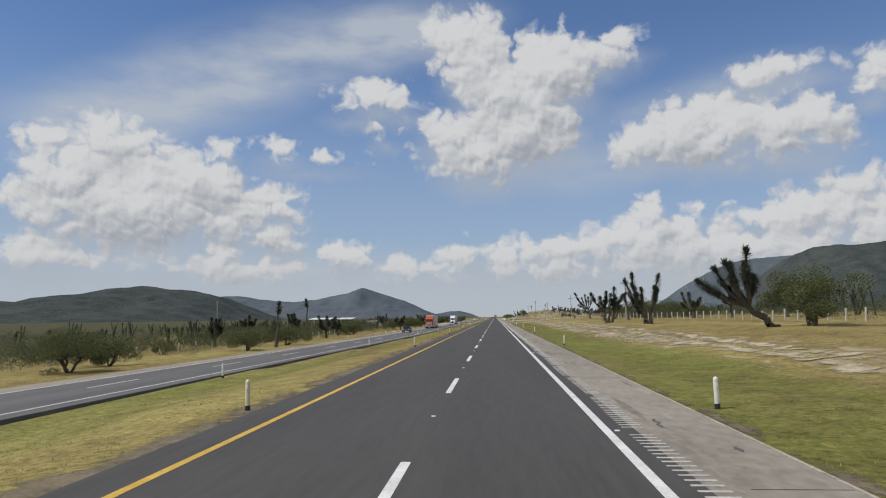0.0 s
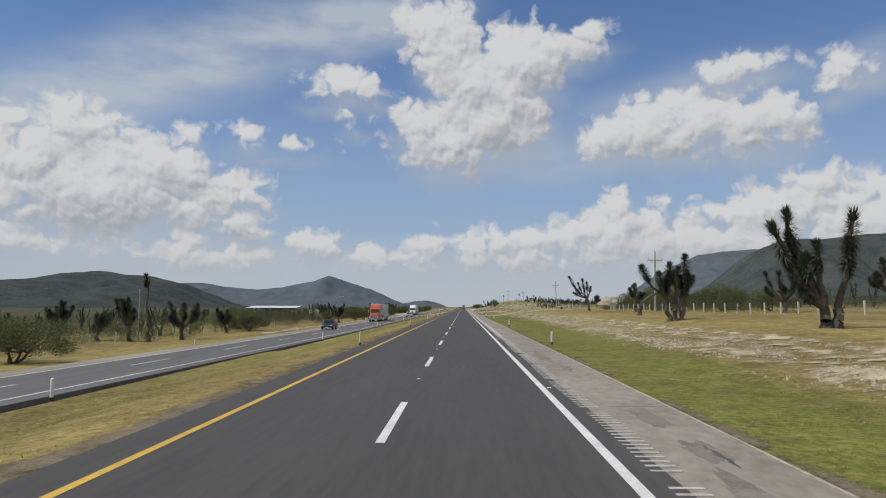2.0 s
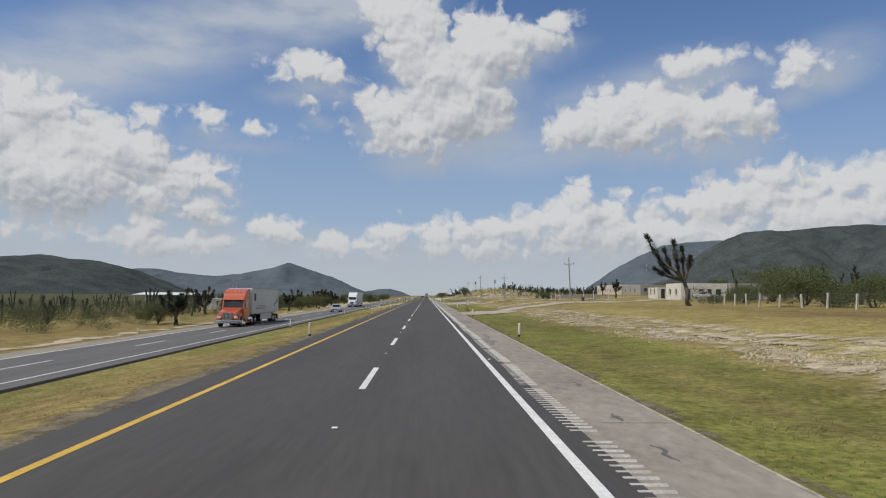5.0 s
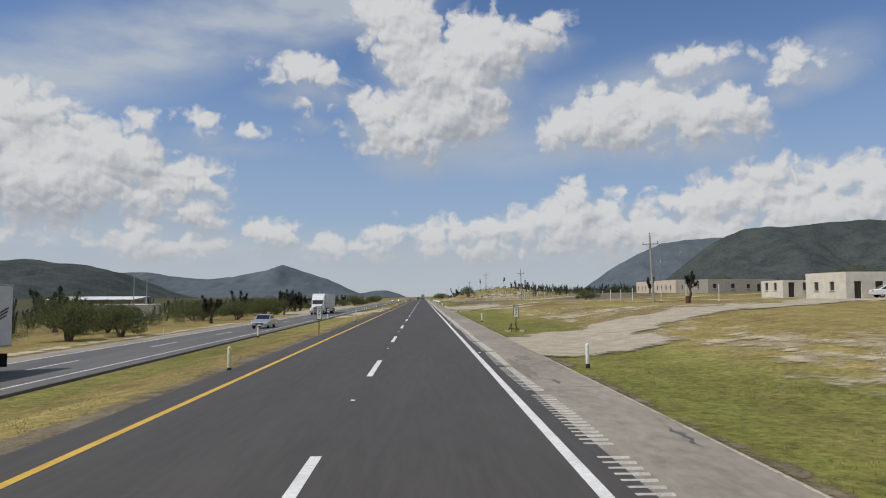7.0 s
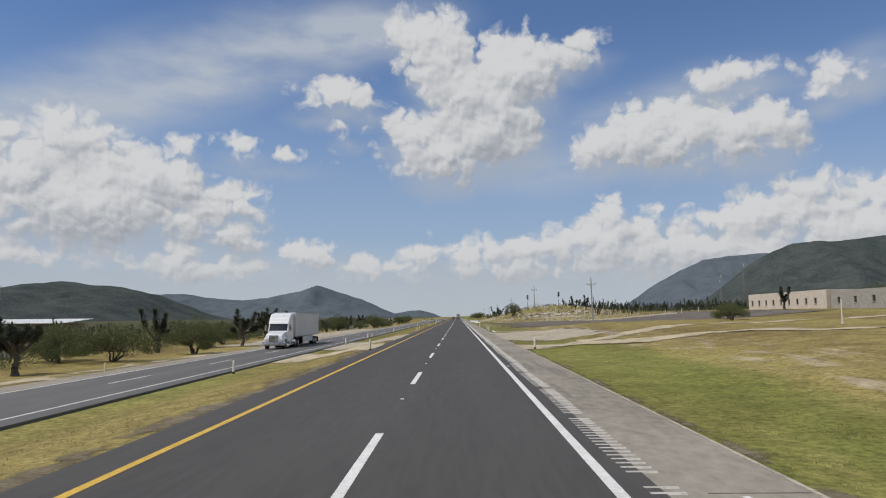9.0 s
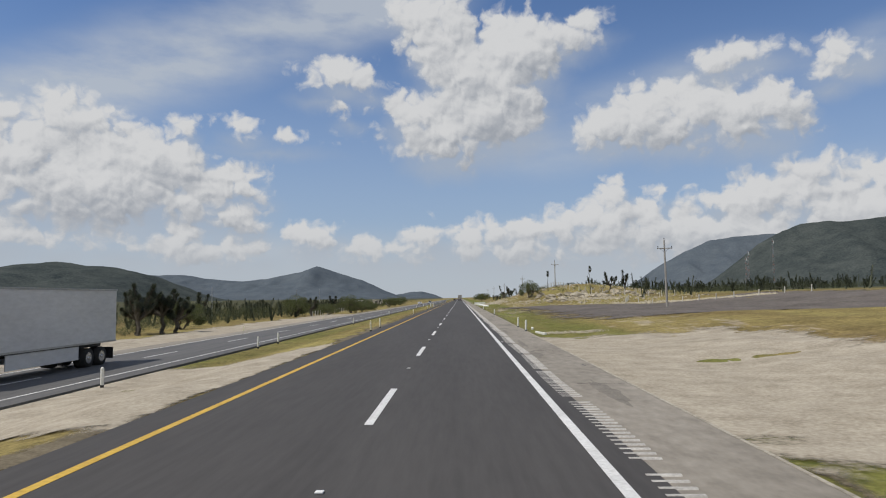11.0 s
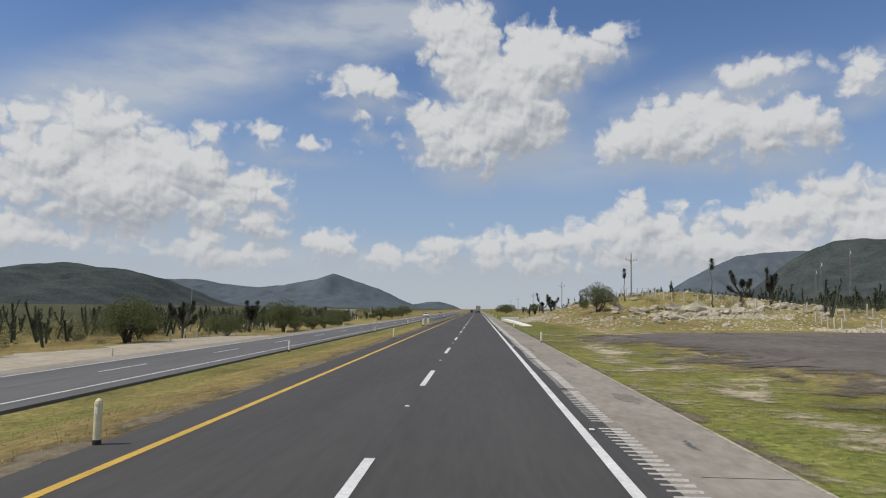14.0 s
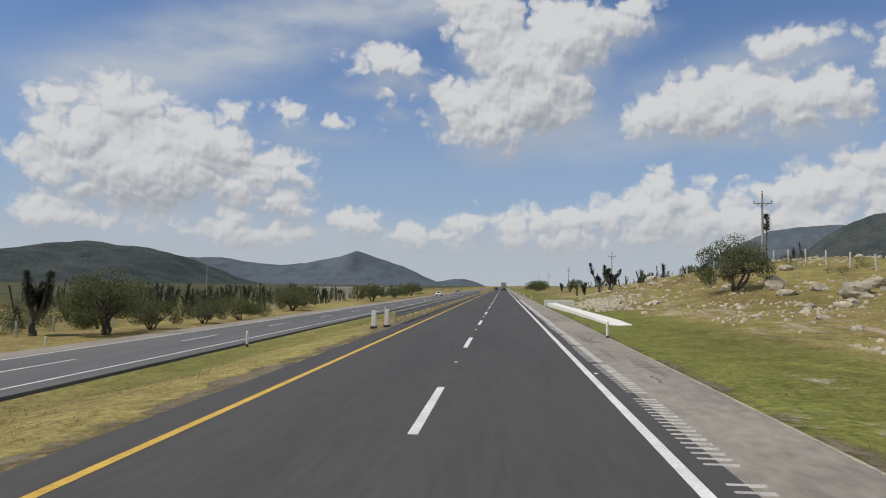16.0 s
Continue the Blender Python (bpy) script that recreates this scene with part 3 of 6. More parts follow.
def prism(bm, outline, x0, x1, bevel=0.0):
    """Adds a body whose side outline (y, z) runs from x0 to x1."""
    a = [bm.verts.new((x0, y, z)) for y, z in outline]
    b = [bm.verts.new((x1, y, z)) for y, z in outline]
    n = len(outline)
    fs = [bm.faces.new(a[::-1]), bm.faces.new(b)]
    fs += [bm.faces.new((a[i], a[(i + 1) % n], b[(i + 1) % n], b[i])) for i in range(n)]
    bmesh.ops.recalc_face_normals(bm, faces=fs)
    if bevel:
        bmesh.ops.bevel(bm, geom=list({e for f in fs for e in f.edges}), offset=bevel, segments=2, affect="EDGES", profile=0.6)
    return bm


def B():
    return bmesh.new()


def sheet(name, xs, ys, zf, material, **kw):
    """A surface over the grid xs, ys at the heights zf."""
    nx = len(xs)
    pts = [(x, y, zf(x, y)) for y in ys for x in xs]
    faces = [(j * nx + i, j * nx + i + 1, (j + 1) * nx + i + 1, (j + 1) * nx + i) for j in range(len(ys) - 1) for i in range(nx - 1)]
    return flat(name, pts, faces, material, smooth=True, **kw)


def steps(a, b, n):
    return [a + (b - a) * i / n for i in range(n + 1)]


def grow(a, b, first, rate):
    out, s = [a], first
    while out[-1] < b:
        out.append(out[-1] + s)
        s *= rate
    out[-1] = b
    return out


def drape(name, inside, box_, cell, material, lift=0.03, label="", category="", kind="structure", freq=0.45, along=1.0):
    """A thin layer on the ground where inside(x, y) > 0, with a ragged edge."""
    x0, x1, y0, y1 = box_
    nx, ny = int((x1 - x0) / cell) + 1, int((y1 - y0) / cell) + 1
    pts, faces, seen, edges = [], [], {}, []

    def level(i, j):
        x, y = x0 + i * cell, y0 + j * cell
        return inside(x, y) + 0.7 * noise.fractal((x * freq, y * freq * along, 1.7), 0.8, 2.0, 4) + 0.75

    def vert(x, y, f):
        key = (round(x, 3), round(y, 3))
        if key not in seen:
            seen[key] = len(pts)
            pts.append((x, y, lumpy(x, y) + lift))
            edges.append(f - 0.75)
        return seen[key]
    grid = [[level(i, j) for i in range(nx + 1)] for j in range(ny + 1)]
    for j in range(ny):
        for i in range(nx):
            ring = [(i, j), (i + 1, j), (i + 1, j + 1), (i, j + 1)]
            fs = [grid[b][a] for a, b in ring]
            if max(fs) <= 0:
                continue
            face = []
            for k in range(4):
                (a, b), (c, d) = ring[k], ring[(k + 1) % 4]
                f, g_ = fs[k], fs[(k + 1) % 4]
                if f > 0:
                    face.append(vert(x0 + a * cell, y0 + b * cell, f))
                if (f > 0) != (g_ > 0):
                    u = f / (f - g_)
                    face.append(vert(x0 + (a + (c - a) * u) * cell, y0 + (b + (d - b) * u) * cell, 0.0))
            if len(set(face)) == len(face) > 2:
                faces.append(tuple(face))
    ob = flat(name, pts, faces, material, smooth=True)
    ob.data.attributes.new("edge", "FLOAT", "POINT").data.foreach_set("value", edges)
    return tagged(ob, label, category, "", kind)


# ---- ground and mountains ----
gx = sorted(set(steps(9.9, 18.1, 20) + [-x for x in grow(30, 3400, 3.0, 1.16)] + steps(-30, -5.95, 34) + [-5.9, 4.0, 4.7] + steps(4.9, 46, 54) + grow(46, 3400, 2.0, 1.15)))
gy = steps(-70, 600, 335) + grow(602, 4900, 2.5, 1.07)[1:]
ground = tagged(sheet("ground", gx, gy, lumpy, M["ground"]), "open grassland with dry olive and green grass", "ground", kind="structure")


def mountain(name, ridge, y_mid, half, material, seed, label):
    """A ridge at y_mid; ridge: azimuth and elevation in degrees of its skyline from the road."""
    xs0 = [math.tan(radians(a)) * y_mid for a, e in ridge]
    hs0 = [math.tan(radians(e)) * y_mid / math.cos(radians(a)) + 2 for a, e in ridge]
    xs = steps(xs0[0], xs0[-1], 150)
    ys = steps(y_mid - half, y_mid + half * 0.5, 34)

    def z(x, y):
        h = float(np.interp(x, xs0, hs0))
        v = abs(y - y_mid) / (half if y < y_mid else half * 0.5)
        gully = noise.fractal((x * 0.0045 + seed, y * 0.0018, seed), 0.8, 2.0, 5)
        body = h * (1 - v) ** 1.25 * (1 + 0.35 * gully * min(1, 3 * v))
        fine = noise.fractal((x * 0.02, y * 0.02, seed), 0.7, 2.0, 3) * (2.0 + 5.0 * min(1, 4 * v)) * min(1, h / 60)
        return body + fine - 6 * v - 3
    return tagged(sheet(name, xs, ys, z, material), label, "mountain", "mountains round the plain", "structure")


# the ridges' haze comes from their paint; no air volume is built
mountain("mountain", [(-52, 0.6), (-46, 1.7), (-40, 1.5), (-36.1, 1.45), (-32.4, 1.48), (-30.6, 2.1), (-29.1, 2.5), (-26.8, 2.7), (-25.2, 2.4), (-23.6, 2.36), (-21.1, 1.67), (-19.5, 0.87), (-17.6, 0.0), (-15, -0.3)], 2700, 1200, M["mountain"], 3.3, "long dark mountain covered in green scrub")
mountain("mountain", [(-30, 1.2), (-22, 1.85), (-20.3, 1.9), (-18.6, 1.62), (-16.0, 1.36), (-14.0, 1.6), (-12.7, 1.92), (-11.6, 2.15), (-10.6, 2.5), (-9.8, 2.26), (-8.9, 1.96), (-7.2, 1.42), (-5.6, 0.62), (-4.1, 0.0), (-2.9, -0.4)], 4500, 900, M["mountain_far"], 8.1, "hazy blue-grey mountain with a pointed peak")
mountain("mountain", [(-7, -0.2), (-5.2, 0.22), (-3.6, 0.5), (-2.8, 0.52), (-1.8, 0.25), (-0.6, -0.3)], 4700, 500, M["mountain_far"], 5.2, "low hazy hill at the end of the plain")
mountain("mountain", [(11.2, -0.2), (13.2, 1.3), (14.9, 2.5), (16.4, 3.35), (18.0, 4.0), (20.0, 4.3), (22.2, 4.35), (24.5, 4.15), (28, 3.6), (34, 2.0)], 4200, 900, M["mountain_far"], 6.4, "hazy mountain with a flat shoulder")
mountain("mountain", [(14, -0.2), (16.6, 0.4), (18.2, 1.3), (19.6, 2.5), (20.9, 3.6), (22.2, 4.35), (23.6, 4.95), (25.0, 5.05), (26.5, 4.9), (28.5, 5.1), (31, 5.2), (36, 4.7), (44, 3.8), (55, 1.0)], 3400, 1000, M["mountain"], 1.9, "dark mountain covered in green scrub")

# ---- the near carriageway ----
ROAD0, ROAD1 = -60.0, 1500.0
ry = steps(ROAD0, 600, 66) + steps(600, ROAD1, 30)[1:]


def strip(name, x0, x1, y0, y1, z0, thick, material, parent=None, nx=1, ys=None, label="", zf=None):
    """A long slab between two lines along the road, with real edges."""
    ys = ys or steps(y0, y1, max(1, int((y1 - y0) / 10)))
    fx0 = x0 if callable(x0) else (lambda y: x0)
    fx1 = x1 if callable(x1) else (lambda y: x1)
    pts, faces = [], []
    for y in ys:
        row = [fx0(y) + (fx1(y) - fx0(y)) * i / nx for i in range(nx + 1)]
        top = [(x, y, (zf(x, y) if zf else 0) + z0) for x in row]
        pts += top + [(row[-1], y, top[-1][2] - thick), (row[0], y, top[0][2] - thick)]
    k = nx + 3
    for j in range(len(ys) - 1):
        for i in range(k):
            a, b = j * k + i, j * k + (i + 1) % k
            faces.append((a, b, b + k, a + k))
    faces += [tuple(range(k))[::-1], tuple((len(ys) - 1) * k + i for i in range(k))]
    ob = flat(name, pts, [f[::-1] for f in faces], material, parent, label)
    return ob


road = tagged(strip("road", -5.75, 2.86, ROAD0, ROAD1, 0.0, 0.25, M["asphalt"], nx=4, ys=ry), "dark grey asphalt carriageway with painted lines", "road", kind="structure")
shoulder = tagged(strip("pavement", 2.862, 4.72, ROAD0, ROAD1, -0.012, 0.22, M["shoulder"], ys=ry), "pale grey paved shoulder with worn patches", "shoulder", kind="structure")
strip("edge_line", 2.20, 2.37, ROAD0, ROAD1, 0.005, 0.003, M["line_white"], road, ys=ry, label="solid white edge line")
strip("edge_line", -4.88, -4.72, ROAD0, ROAD1, 0.005, 0.003, M["line_yellow"], road, ys=ry, label="solid yellow edge line")
dash = strip("lane_dash", -1.35, -1.19, 4.0, 9.0, 0.005, 0.003, M["line_white"], road, label="broken white lane mark")
for i in range(-4, 60):
    if i:
        again(dash, road, pose(0, 15 * i, 0))
eye = part("road_stud", block(B(), (-1.27, 14.0, 0.014), (0.10, 0.10, 0.022), 0.008), M["reflector"], road, "small white road stud")
for i in range(-3, 45):
    if i:
        again(eye, road, pose(0, 15 * i + (i % 3) * 0.3, 0))
edge_eye = part("road_stud", block(B(), (2.48, 12.0, 0.014), (0.10, 0.10, 0.022), 0.008), M["reflector"], road, "small white road stud")
for i in range(1, 22):
    again(edge_eye, road, pose(0, 30 * i, 0))
# raised rumble bars on the shoulder, in sets with gaps
bar = part("rumble_bar", block(B(), (2.90, 0, -0.004), (0.44, 0.09, 0.022), 0.008), M["rumble"], shoulder, "raised pale rumble bar")
bar.matrix_basis = pose(0, 2.0, 0)
bar_rows = [y for y in steps(2.3, 560, 1799) if (y % 6.2) < 5.6]
for y in bar_rows[:299]:
    again(bar, shoulder, pose(0.04 * math.sin(y * 0.4), y, -0.004 * random.random()))
bm = B()
for y in bar_rows[299:]:
    dx = 0.04 * math.sin(y * 0.4)
    vs = [bm.verts.new(p) for p in ((2.67 + dx, y - .055, -0.014), (3.12 + dx, y - .055, -0.014), (3.12 + dx, y + .055, -0.014), (2.67 + dx, y + .055, -0.014))]
    vt = [bm.verts.new((v.co.x, v.co.y + (0.02 if k < 2 else -0.02), 0.006)) for k, v in enumerate(vs)]
    bm.faces.new(vt)
    for k in range(4):
        bm.faces.new((vs[k], vs[(k + 1) % 4], vt[(k + 1) % 4], vt[k]))
tagged(part("rumble_bars", bm, M["rumble"], shoulder), "raised pale rumble bars", kind="stuff")
# patches and joints on the shoulder
for y in steps(6, 480, 30):
    y += random.uniform(-3, 3)
    strip("joint", 3.4, 4.70, y, y + 0.025, -0.009, 0.003, M["black"], shoulder, label="dark slab joint")
for k in range(40):
    y, w, l = random.uniform(0, 480), random.uniform(0.04, 0.10), random.uniform(0.5, 1.8)
    x = random.uniform(3.5, 4.5)
    n = 14
    side = [(x + 0.12 * noise.noise((i * 0.5, y, 0)), y + l * i / n, w * math.sin(math.pi * (i + 0.3) / (n + 0.6)) * random.uniform(.4, 1)) for i in range(n + 1)]
    pts = [(a - c, b, -0.0075) for a, b, c in side] + [(a + c, b, -0.0075) for a, b, c in side[::-1]]
    flat("tar_seam", pts, [tuple(range(len(pts)))], M["old_asphalt"], shoulder, "dark tar seam")
# pale edging, dark worn patches and a painted survey cross on the shoulder
strip("edging", 4.722, 4.79, ROAD0, ROAD1, -0.004, 0.2, M["edging"], shoulder, ys=ry, label="pale concrete edging")
for k in range(46):
    y, x = random.uniform(2, 520), random.choice((3.35, 3.6, 3.9, 4.2))
    w, l = random.uniform(0.12, 0.42), random.uniform(0.8, 4.0)
    n = 48
    ring = [(x + w * (0.75 + 0.35 * noise.noise((3 * math.cos(a), 3 * math.sin(a), y))) * math.cos(a), y + l * (0.75 + 0.6 * noise.noise((2 * math.cos(a) + 5, 2 * math.sin(a), y))) * math.sin(a), -0.0112 + 0.00006 * k) for a in (6.2832 * i / n for i in range(n))]
    flat("worn_patch", ring, [tuple(range(n))], M["dark_patch"], shoulder, "dark worn patch in the shoulder")
for sx, sy, a in ((0.09, 1.9, 10), (0.85, 0.10, 0)):
    c = part("survey_cross", block(B(), (0, 0, 0), (sx, sy, 0.008)), M["line_white"], shoulder, "thin white painted cross stroke")
    c.matrix_basis = pose(3.95, 258.2, -0.006, 0, 0, a)
# ragged edge of soil along the asphalt
tagged(drape("ground_edge", lambda x, y: 0.55 - abs(x + 6.1) * 1.7, (-7.2, -5.5, -40, 540), 0.25, M["brown_soil"], 0.015), "strip of bare soil beside the asphalt", "soil", kind="structure")
tagged(drape("ground_edge", lambda x, y: 0.15 - abs(x - 5.0) * 2.2, (4.82, 5.8, -40, 540), 0.2, M["brown_soil"], 0.02), "strip of gravel beside the shoulder", "gravel", kind="structure")

# ---- the other carriageway ----
oy = steps(-60, 600, 100) + steps(600, ROAD1, 30)[1:]
opp = tagged(strip("road", lambda y: opp_x(y) - 7.2, lambda y: opp_x(y) + 1.15, 0, 0, 0.0, 0.28, M["old_asphalt"], nx=4, ys=oy, zf=opp_z), "grey asphalt carriageway for oncoming traffic", "road", kind="structure")
opp_sh = tagged(strip("pavement", lambda y: opp_x(y) - 9.8, lambda y: opp_x(y) - 7.202, 0, 0, -0.012, 0.25, M["shoulder"], ys=oy, zf=opp_z), "pale paved shoulder of the other carriageway", "shoulder", kind="structure")
strip("edge_line", lambda y: opp_x(y) - 0.07, lambda y: opp_x(y) + 0.07, 0, 0, 0.006, 0.003, M["line_white"], opp, ys=oy, zf=opp_z, label="solid white edge line")
strip("edge_line", lambda y: opp_x(y) - 7.1, lambda y: opp_x(y) - 6.94, 0, 0, 0.006, 0.003, M["line_white"], opp, ys=oy, zf=opp_z, label="solid white edge line")
for i in range(-3, 60):
    y = 15 * i + 2.0
    strip("lane_dash", lambda y: opp_x(y) - 3.57, lambda y: opp_x(y) - 3.42, y, y + 5, 0.006, 0.003, M["line_white"], opp, ys=[y, y + 2.5, y + 5], zf=opp_z, label="broken white lane mark")

# ---- bare ground, tracks and yards ----


def near_line(pts, width):
    """A test for lying within width of a line of points."""
    def f(x, y):
        best = 1e9
        for (ax, ay), (bx_, by_) in zip(pts, pts[1:]):
            dx, dy = bx_ - ax, by_ - ay
            u = min(1, max(0, ((x - ax) * dx + (y - ay) * dy) / (dx * dx + dy * dy)))
            best = min(best, math.hypot(x - ax - u * dx, y - ay - u * dy))
        return (width - best) * 0.8
    return f


drape("driveway", lambda x, y: max(near_line([(5, 227), (13, 238), (30, 256), (46, 268)], 3.4)(x, y), near_line([(5.2, 226), (7, 228)], 5.5)(x, y), near_line([(44, 270), (66, 270)], 4.5)(x, y)), (4.7, 75, 212, 305), 0.7, M["gravel"], 0.06, "pale gravel driveway leaving the road", "driveway")
drape("driveway", near_line([(5, 303), (16, 300), (34, 292), (60, 288)], 2.2), (4.7, 62, 280, 312), 0.6, M["dirt"], 0.05, "pale dirt track towards the houses", "track")
drape("driveway", near_line([(5, 300), (20, 318), (45, 330), (80, 345)], 1.6), (4.7, 85, 290, 352), 0.6, M["dirt"], 0.04, "pale dirt track across the grass", "track")
drape("yard", lambda x, y: min((x - 11.5 - 0.03 * max(0, 400 - y) + 2.6 * sst(425, 446, y)) * 0.17, (62 - x) * 0.3, (y - 366) * 0.4, (451 - y) * 0.5), (8, 66, 360, 455), 0.9, M["lot"], 0.05, "dark worn asphalt yard beside the road", "yard")
drape("yard_entry", lambda x, y: min((x - 4.6) * 3, (346 - y - 0.2 * (x - 5)) * 0.5, (y - 316) * 0.5, (15 - x) * 0.6), (4.7, 17, 312, 352), 0.5, M["gravel"], 0.035, "pale gravel apron beside the shoulder", "apron")
drape("yard_edge", near_line([(6.5, 455), (18, 453.5), (34, 452.5), (52, 452)], 0.1), (6, 54, 450, 457), 0.25, M["dirt"], 0.03, "pale edging along the dark yard", "edging")
drape("median_crossing", lambda x, y: min((y - 319) * 0.5, (343 - y - 0.5 * (-6 - x)) * 0.5, (-5.8 - x) * 3, (x + 13.2) * 3), (-13.4, -5.6, 314, 350), 0.4, M["gravel"], 0.04, "gravel crossing through the grass median", "crossing")
drape("median_crossing", lambda x, y: min((y - 300) * 0.5, (313 - y) * 0.5, (-5.8 - x) * 3, (x + 13.2) * 3), (-13.4, -5.6, 298, 315), 0.4, M["dirt"], 0.03, "trodden dirt crossing in the grass median", "crossing")
drape("roadside_gravel", lambda x, y: min((y - 345) * 0.2, (478 - y) * 0.2, (x + 33.0) * 0.6, (-24.0 - x) * 2), (-35, -23.9, 335, 485), 0.6, M["gravel"], 0.06, "pale gravel verge beside the other carriageway", "gravel")
drape("roadside_gravel", near_line([(-28, 150), (-27.5, 215), (-26.5, 330)], 0.8), (-30, -24, 140, 335), 0.6, M["dirt"], 0.04, "pale soil strip in the grass", "soil")
for dx, wd in ((0.0, 0.34), (1.5, 0.38)):
    drape("wheel_track", near_line([(11.8 + dx, -20), (12.4 + dx, 20), (13.6 + dx, 60), (14.0 + dx, 100), (14.0 + dx, 150), (13.6 + dx, 200), (12.4 + dx, 226)], wd), (9 + dx, 17 + dx, -25, 228), 0.4, M["dirt"], 0.035, "pale wheel track worn into the grass", "track", freq=0.9)
drape("bare_patch", lambda x, y: 0.05 - abs(x - 11.8 - 0.5 * math.sin(y * 0.05)) * 0.28, (7, 17, 40, 216), 0.4, M["dirt"], 0.035, "bare rubbly soil in the grass", "soil", freq=0.9, along=0.5)
drape("bare_patch", lambda x, y: 0.35 - abs(y - 256 - 0.35 * (x - 12)) * 0.10, (11, 34, 244, 280), 0.6, M["dirt"], 0.035, "bare pale soil and broken stone in the grass", "soil", freq=0.8)
drape("bare_patch", lambda x, y: 0.1 - math.hypot((x - 17) / 9, (y - 272) / 9), (6, 30, 258, 288), 0.6, M["dirt"], 0.035, "bare pale soil in the grass", "soil")
drape("bare_patch", lambda x, y: -0.05 - abs(x - 8.2) * 0.12 - 0.5 * sst(0, 1, (392 - y) / 30) - 0.5 * sst(455, 465, y), (4.8, 14, 365, 470), 0.5, M["dirt"], 0.03, "bare pale soil and thin dry grass", "soil", freq=0.5, along=0.5)
# loose stones on the rubble and the mound
stones = []
for k in range(5):
    bm = B()
    bmesh.ops.create_icosphere(bm, subdivisions=2, radius=1)
    for v in bm.verts:
        v.co *= 1 + 0.55 * noise.noise(v.co * 1.1 + Vector((k * 9, 0, 0))) + 0.15 * noise.noise(v.co * 3.3 + Vector((0, k * 5, 0)))
        v.co.z *= 0.62
    me = bpy.data.meshes.new("rock")
    bm.to_mesh(me)
    bm.free()
    me.materials.append(M["rock"])
    stones.append(me)
rng = random.Random(5)


def rock(x, y, r, label="pale weathered limestone boulder on the slope"):
    o = new("rock", stones[rng.randrange(5)])
    o.matrix_basis = pose(x, y, lumpy(x, y) + r * 0.12, rng.uniform(-12, 12), rng.uniform(-12, 12), rng.uniform(0, 360)) @ Matrix.Diagonal((r * rng.uniform(.8, 1.3), r * rng.uniform(.7, 1.2), r, 1))
    return tagged(o, label, "rock", "boulders on the mound")


for x, y, r in ((30.5, 490, 1.9), (25.5, 481, 1.1), (21.5, 474, 0.8), (25, 496, 1.1), (27.4, 497.9, 1.0), (22.4, 504, 0.9), (29.5, 496, 1.3), (27, 487, 0.9), (31, 491, 1.1), (24, 484, 0.8), (34, 498, 1.2), (38, 494, 1.0), (42, 497, 1.4), (44.5, 495, 1.1), (40, 499, 0.8), (26, 522, .9), (24, 530, .8), (21, 545, .9), (19, 556, .8), (28, 516, .7), (46, 494, 0.9), (21.5, 499, 0.6), (23.5, 507, 0.9), (36, 488, 0.7), (49, 492, 1.1)):
    rock(x, y, r)
for k in range(70):
    x, y = rng.gauss(36, 8), rng.gauss(490, 5)
    if x > 22:
        rock(x, y, rng.choice((0.3, 0.4, 0.5, 0.7, 0.9)), "pale limestone boulder heaped on the slope")
for k in range(230):
    x, y = rng.uniform(11, 58), rng.uniform(462, 580)
    if ground_z(x, y) > 0.55 and noise.noise((x * 0.09, y * 0.09, 2)) > -0.25:
        rock(x, y, rng.choice((0.12, 0.18, 0.22, 0.15, 0.2, 0.25, 0.3, 0.35, 0.5)), "pale limestone rock lying in the grass")


def chips(name, spots, material, label):
    """Many small broken stones in one mesh."""
    pts, faces = [], []
    for x, y, r in spots:
        z = lumpy(x, y) + 0.02
        a0, k = rng.uniform(0, 6), len(pts)
        w = [r * rng.uniform(.6, 1.4) for _ in range(5)]
        pts.extend((x + w[i] * math.cos(a0 + i * 1.257), y + w[i] * math.sin(a0 + i * 1.257), z - .03) for i in range(5))
        pts.extend((x + w[i] * .7 * math.cos(a0 + i * 1.257), y + w[i] * .7 * math.sin(a0 + i * 1.257), z + r * rng.uniform(.35, .75)) for i in range(5))
        faces.extend((k + i, k + (i + 1) % 5, k + 5 + (i + 1) % 5, k + 5 + i) for i in range(5))
        faces.append(tuple(k + 5 + i for i in range(5)))
    return tagged(flat(name, pts, faces, material), label, "stones", kind="stuff")


spots = []
for k in range(15000):
    u = rng.random()
    if u < 0.62:
        y = rng.uniform(45, 200)
        x = 11.8 + 0.5 * math.sin(y * 0.05) + rng.gauss(0, 0.75)
        r = rng.choice((.02, .025, .03, .04, .05, .07))
        if noise.noise((x * 0.5, y * 0.16, 8)) < -0.12:
            continue
    elif u < 0.74:
        x = rng.uniform(12, 33)
        y = 256 + 0.35 * (x - 12) + rng.gauss(0, 3.5)
        r = rng.choice((.02, .03, .04, .06))
        if noise.noise((x * 0.4, y * 0.4, 8)) < 0.1:
            continue
    elif u < 0.80:
        x, y, r = rng.gauss(7.4, 0.8), rng.gauss(351.5, 0.7), rng.choice((.03, .05, .07))
    else:
        x, y, r = rng.uniform(12.5, 16), rng.uniform(60, 215), rng.choice((.02, .03))
    spots.append((x, y, r))
chips("broken_stone", spots, M["rubble"], "band of broken pale stone on the grassy bank")
spots = []
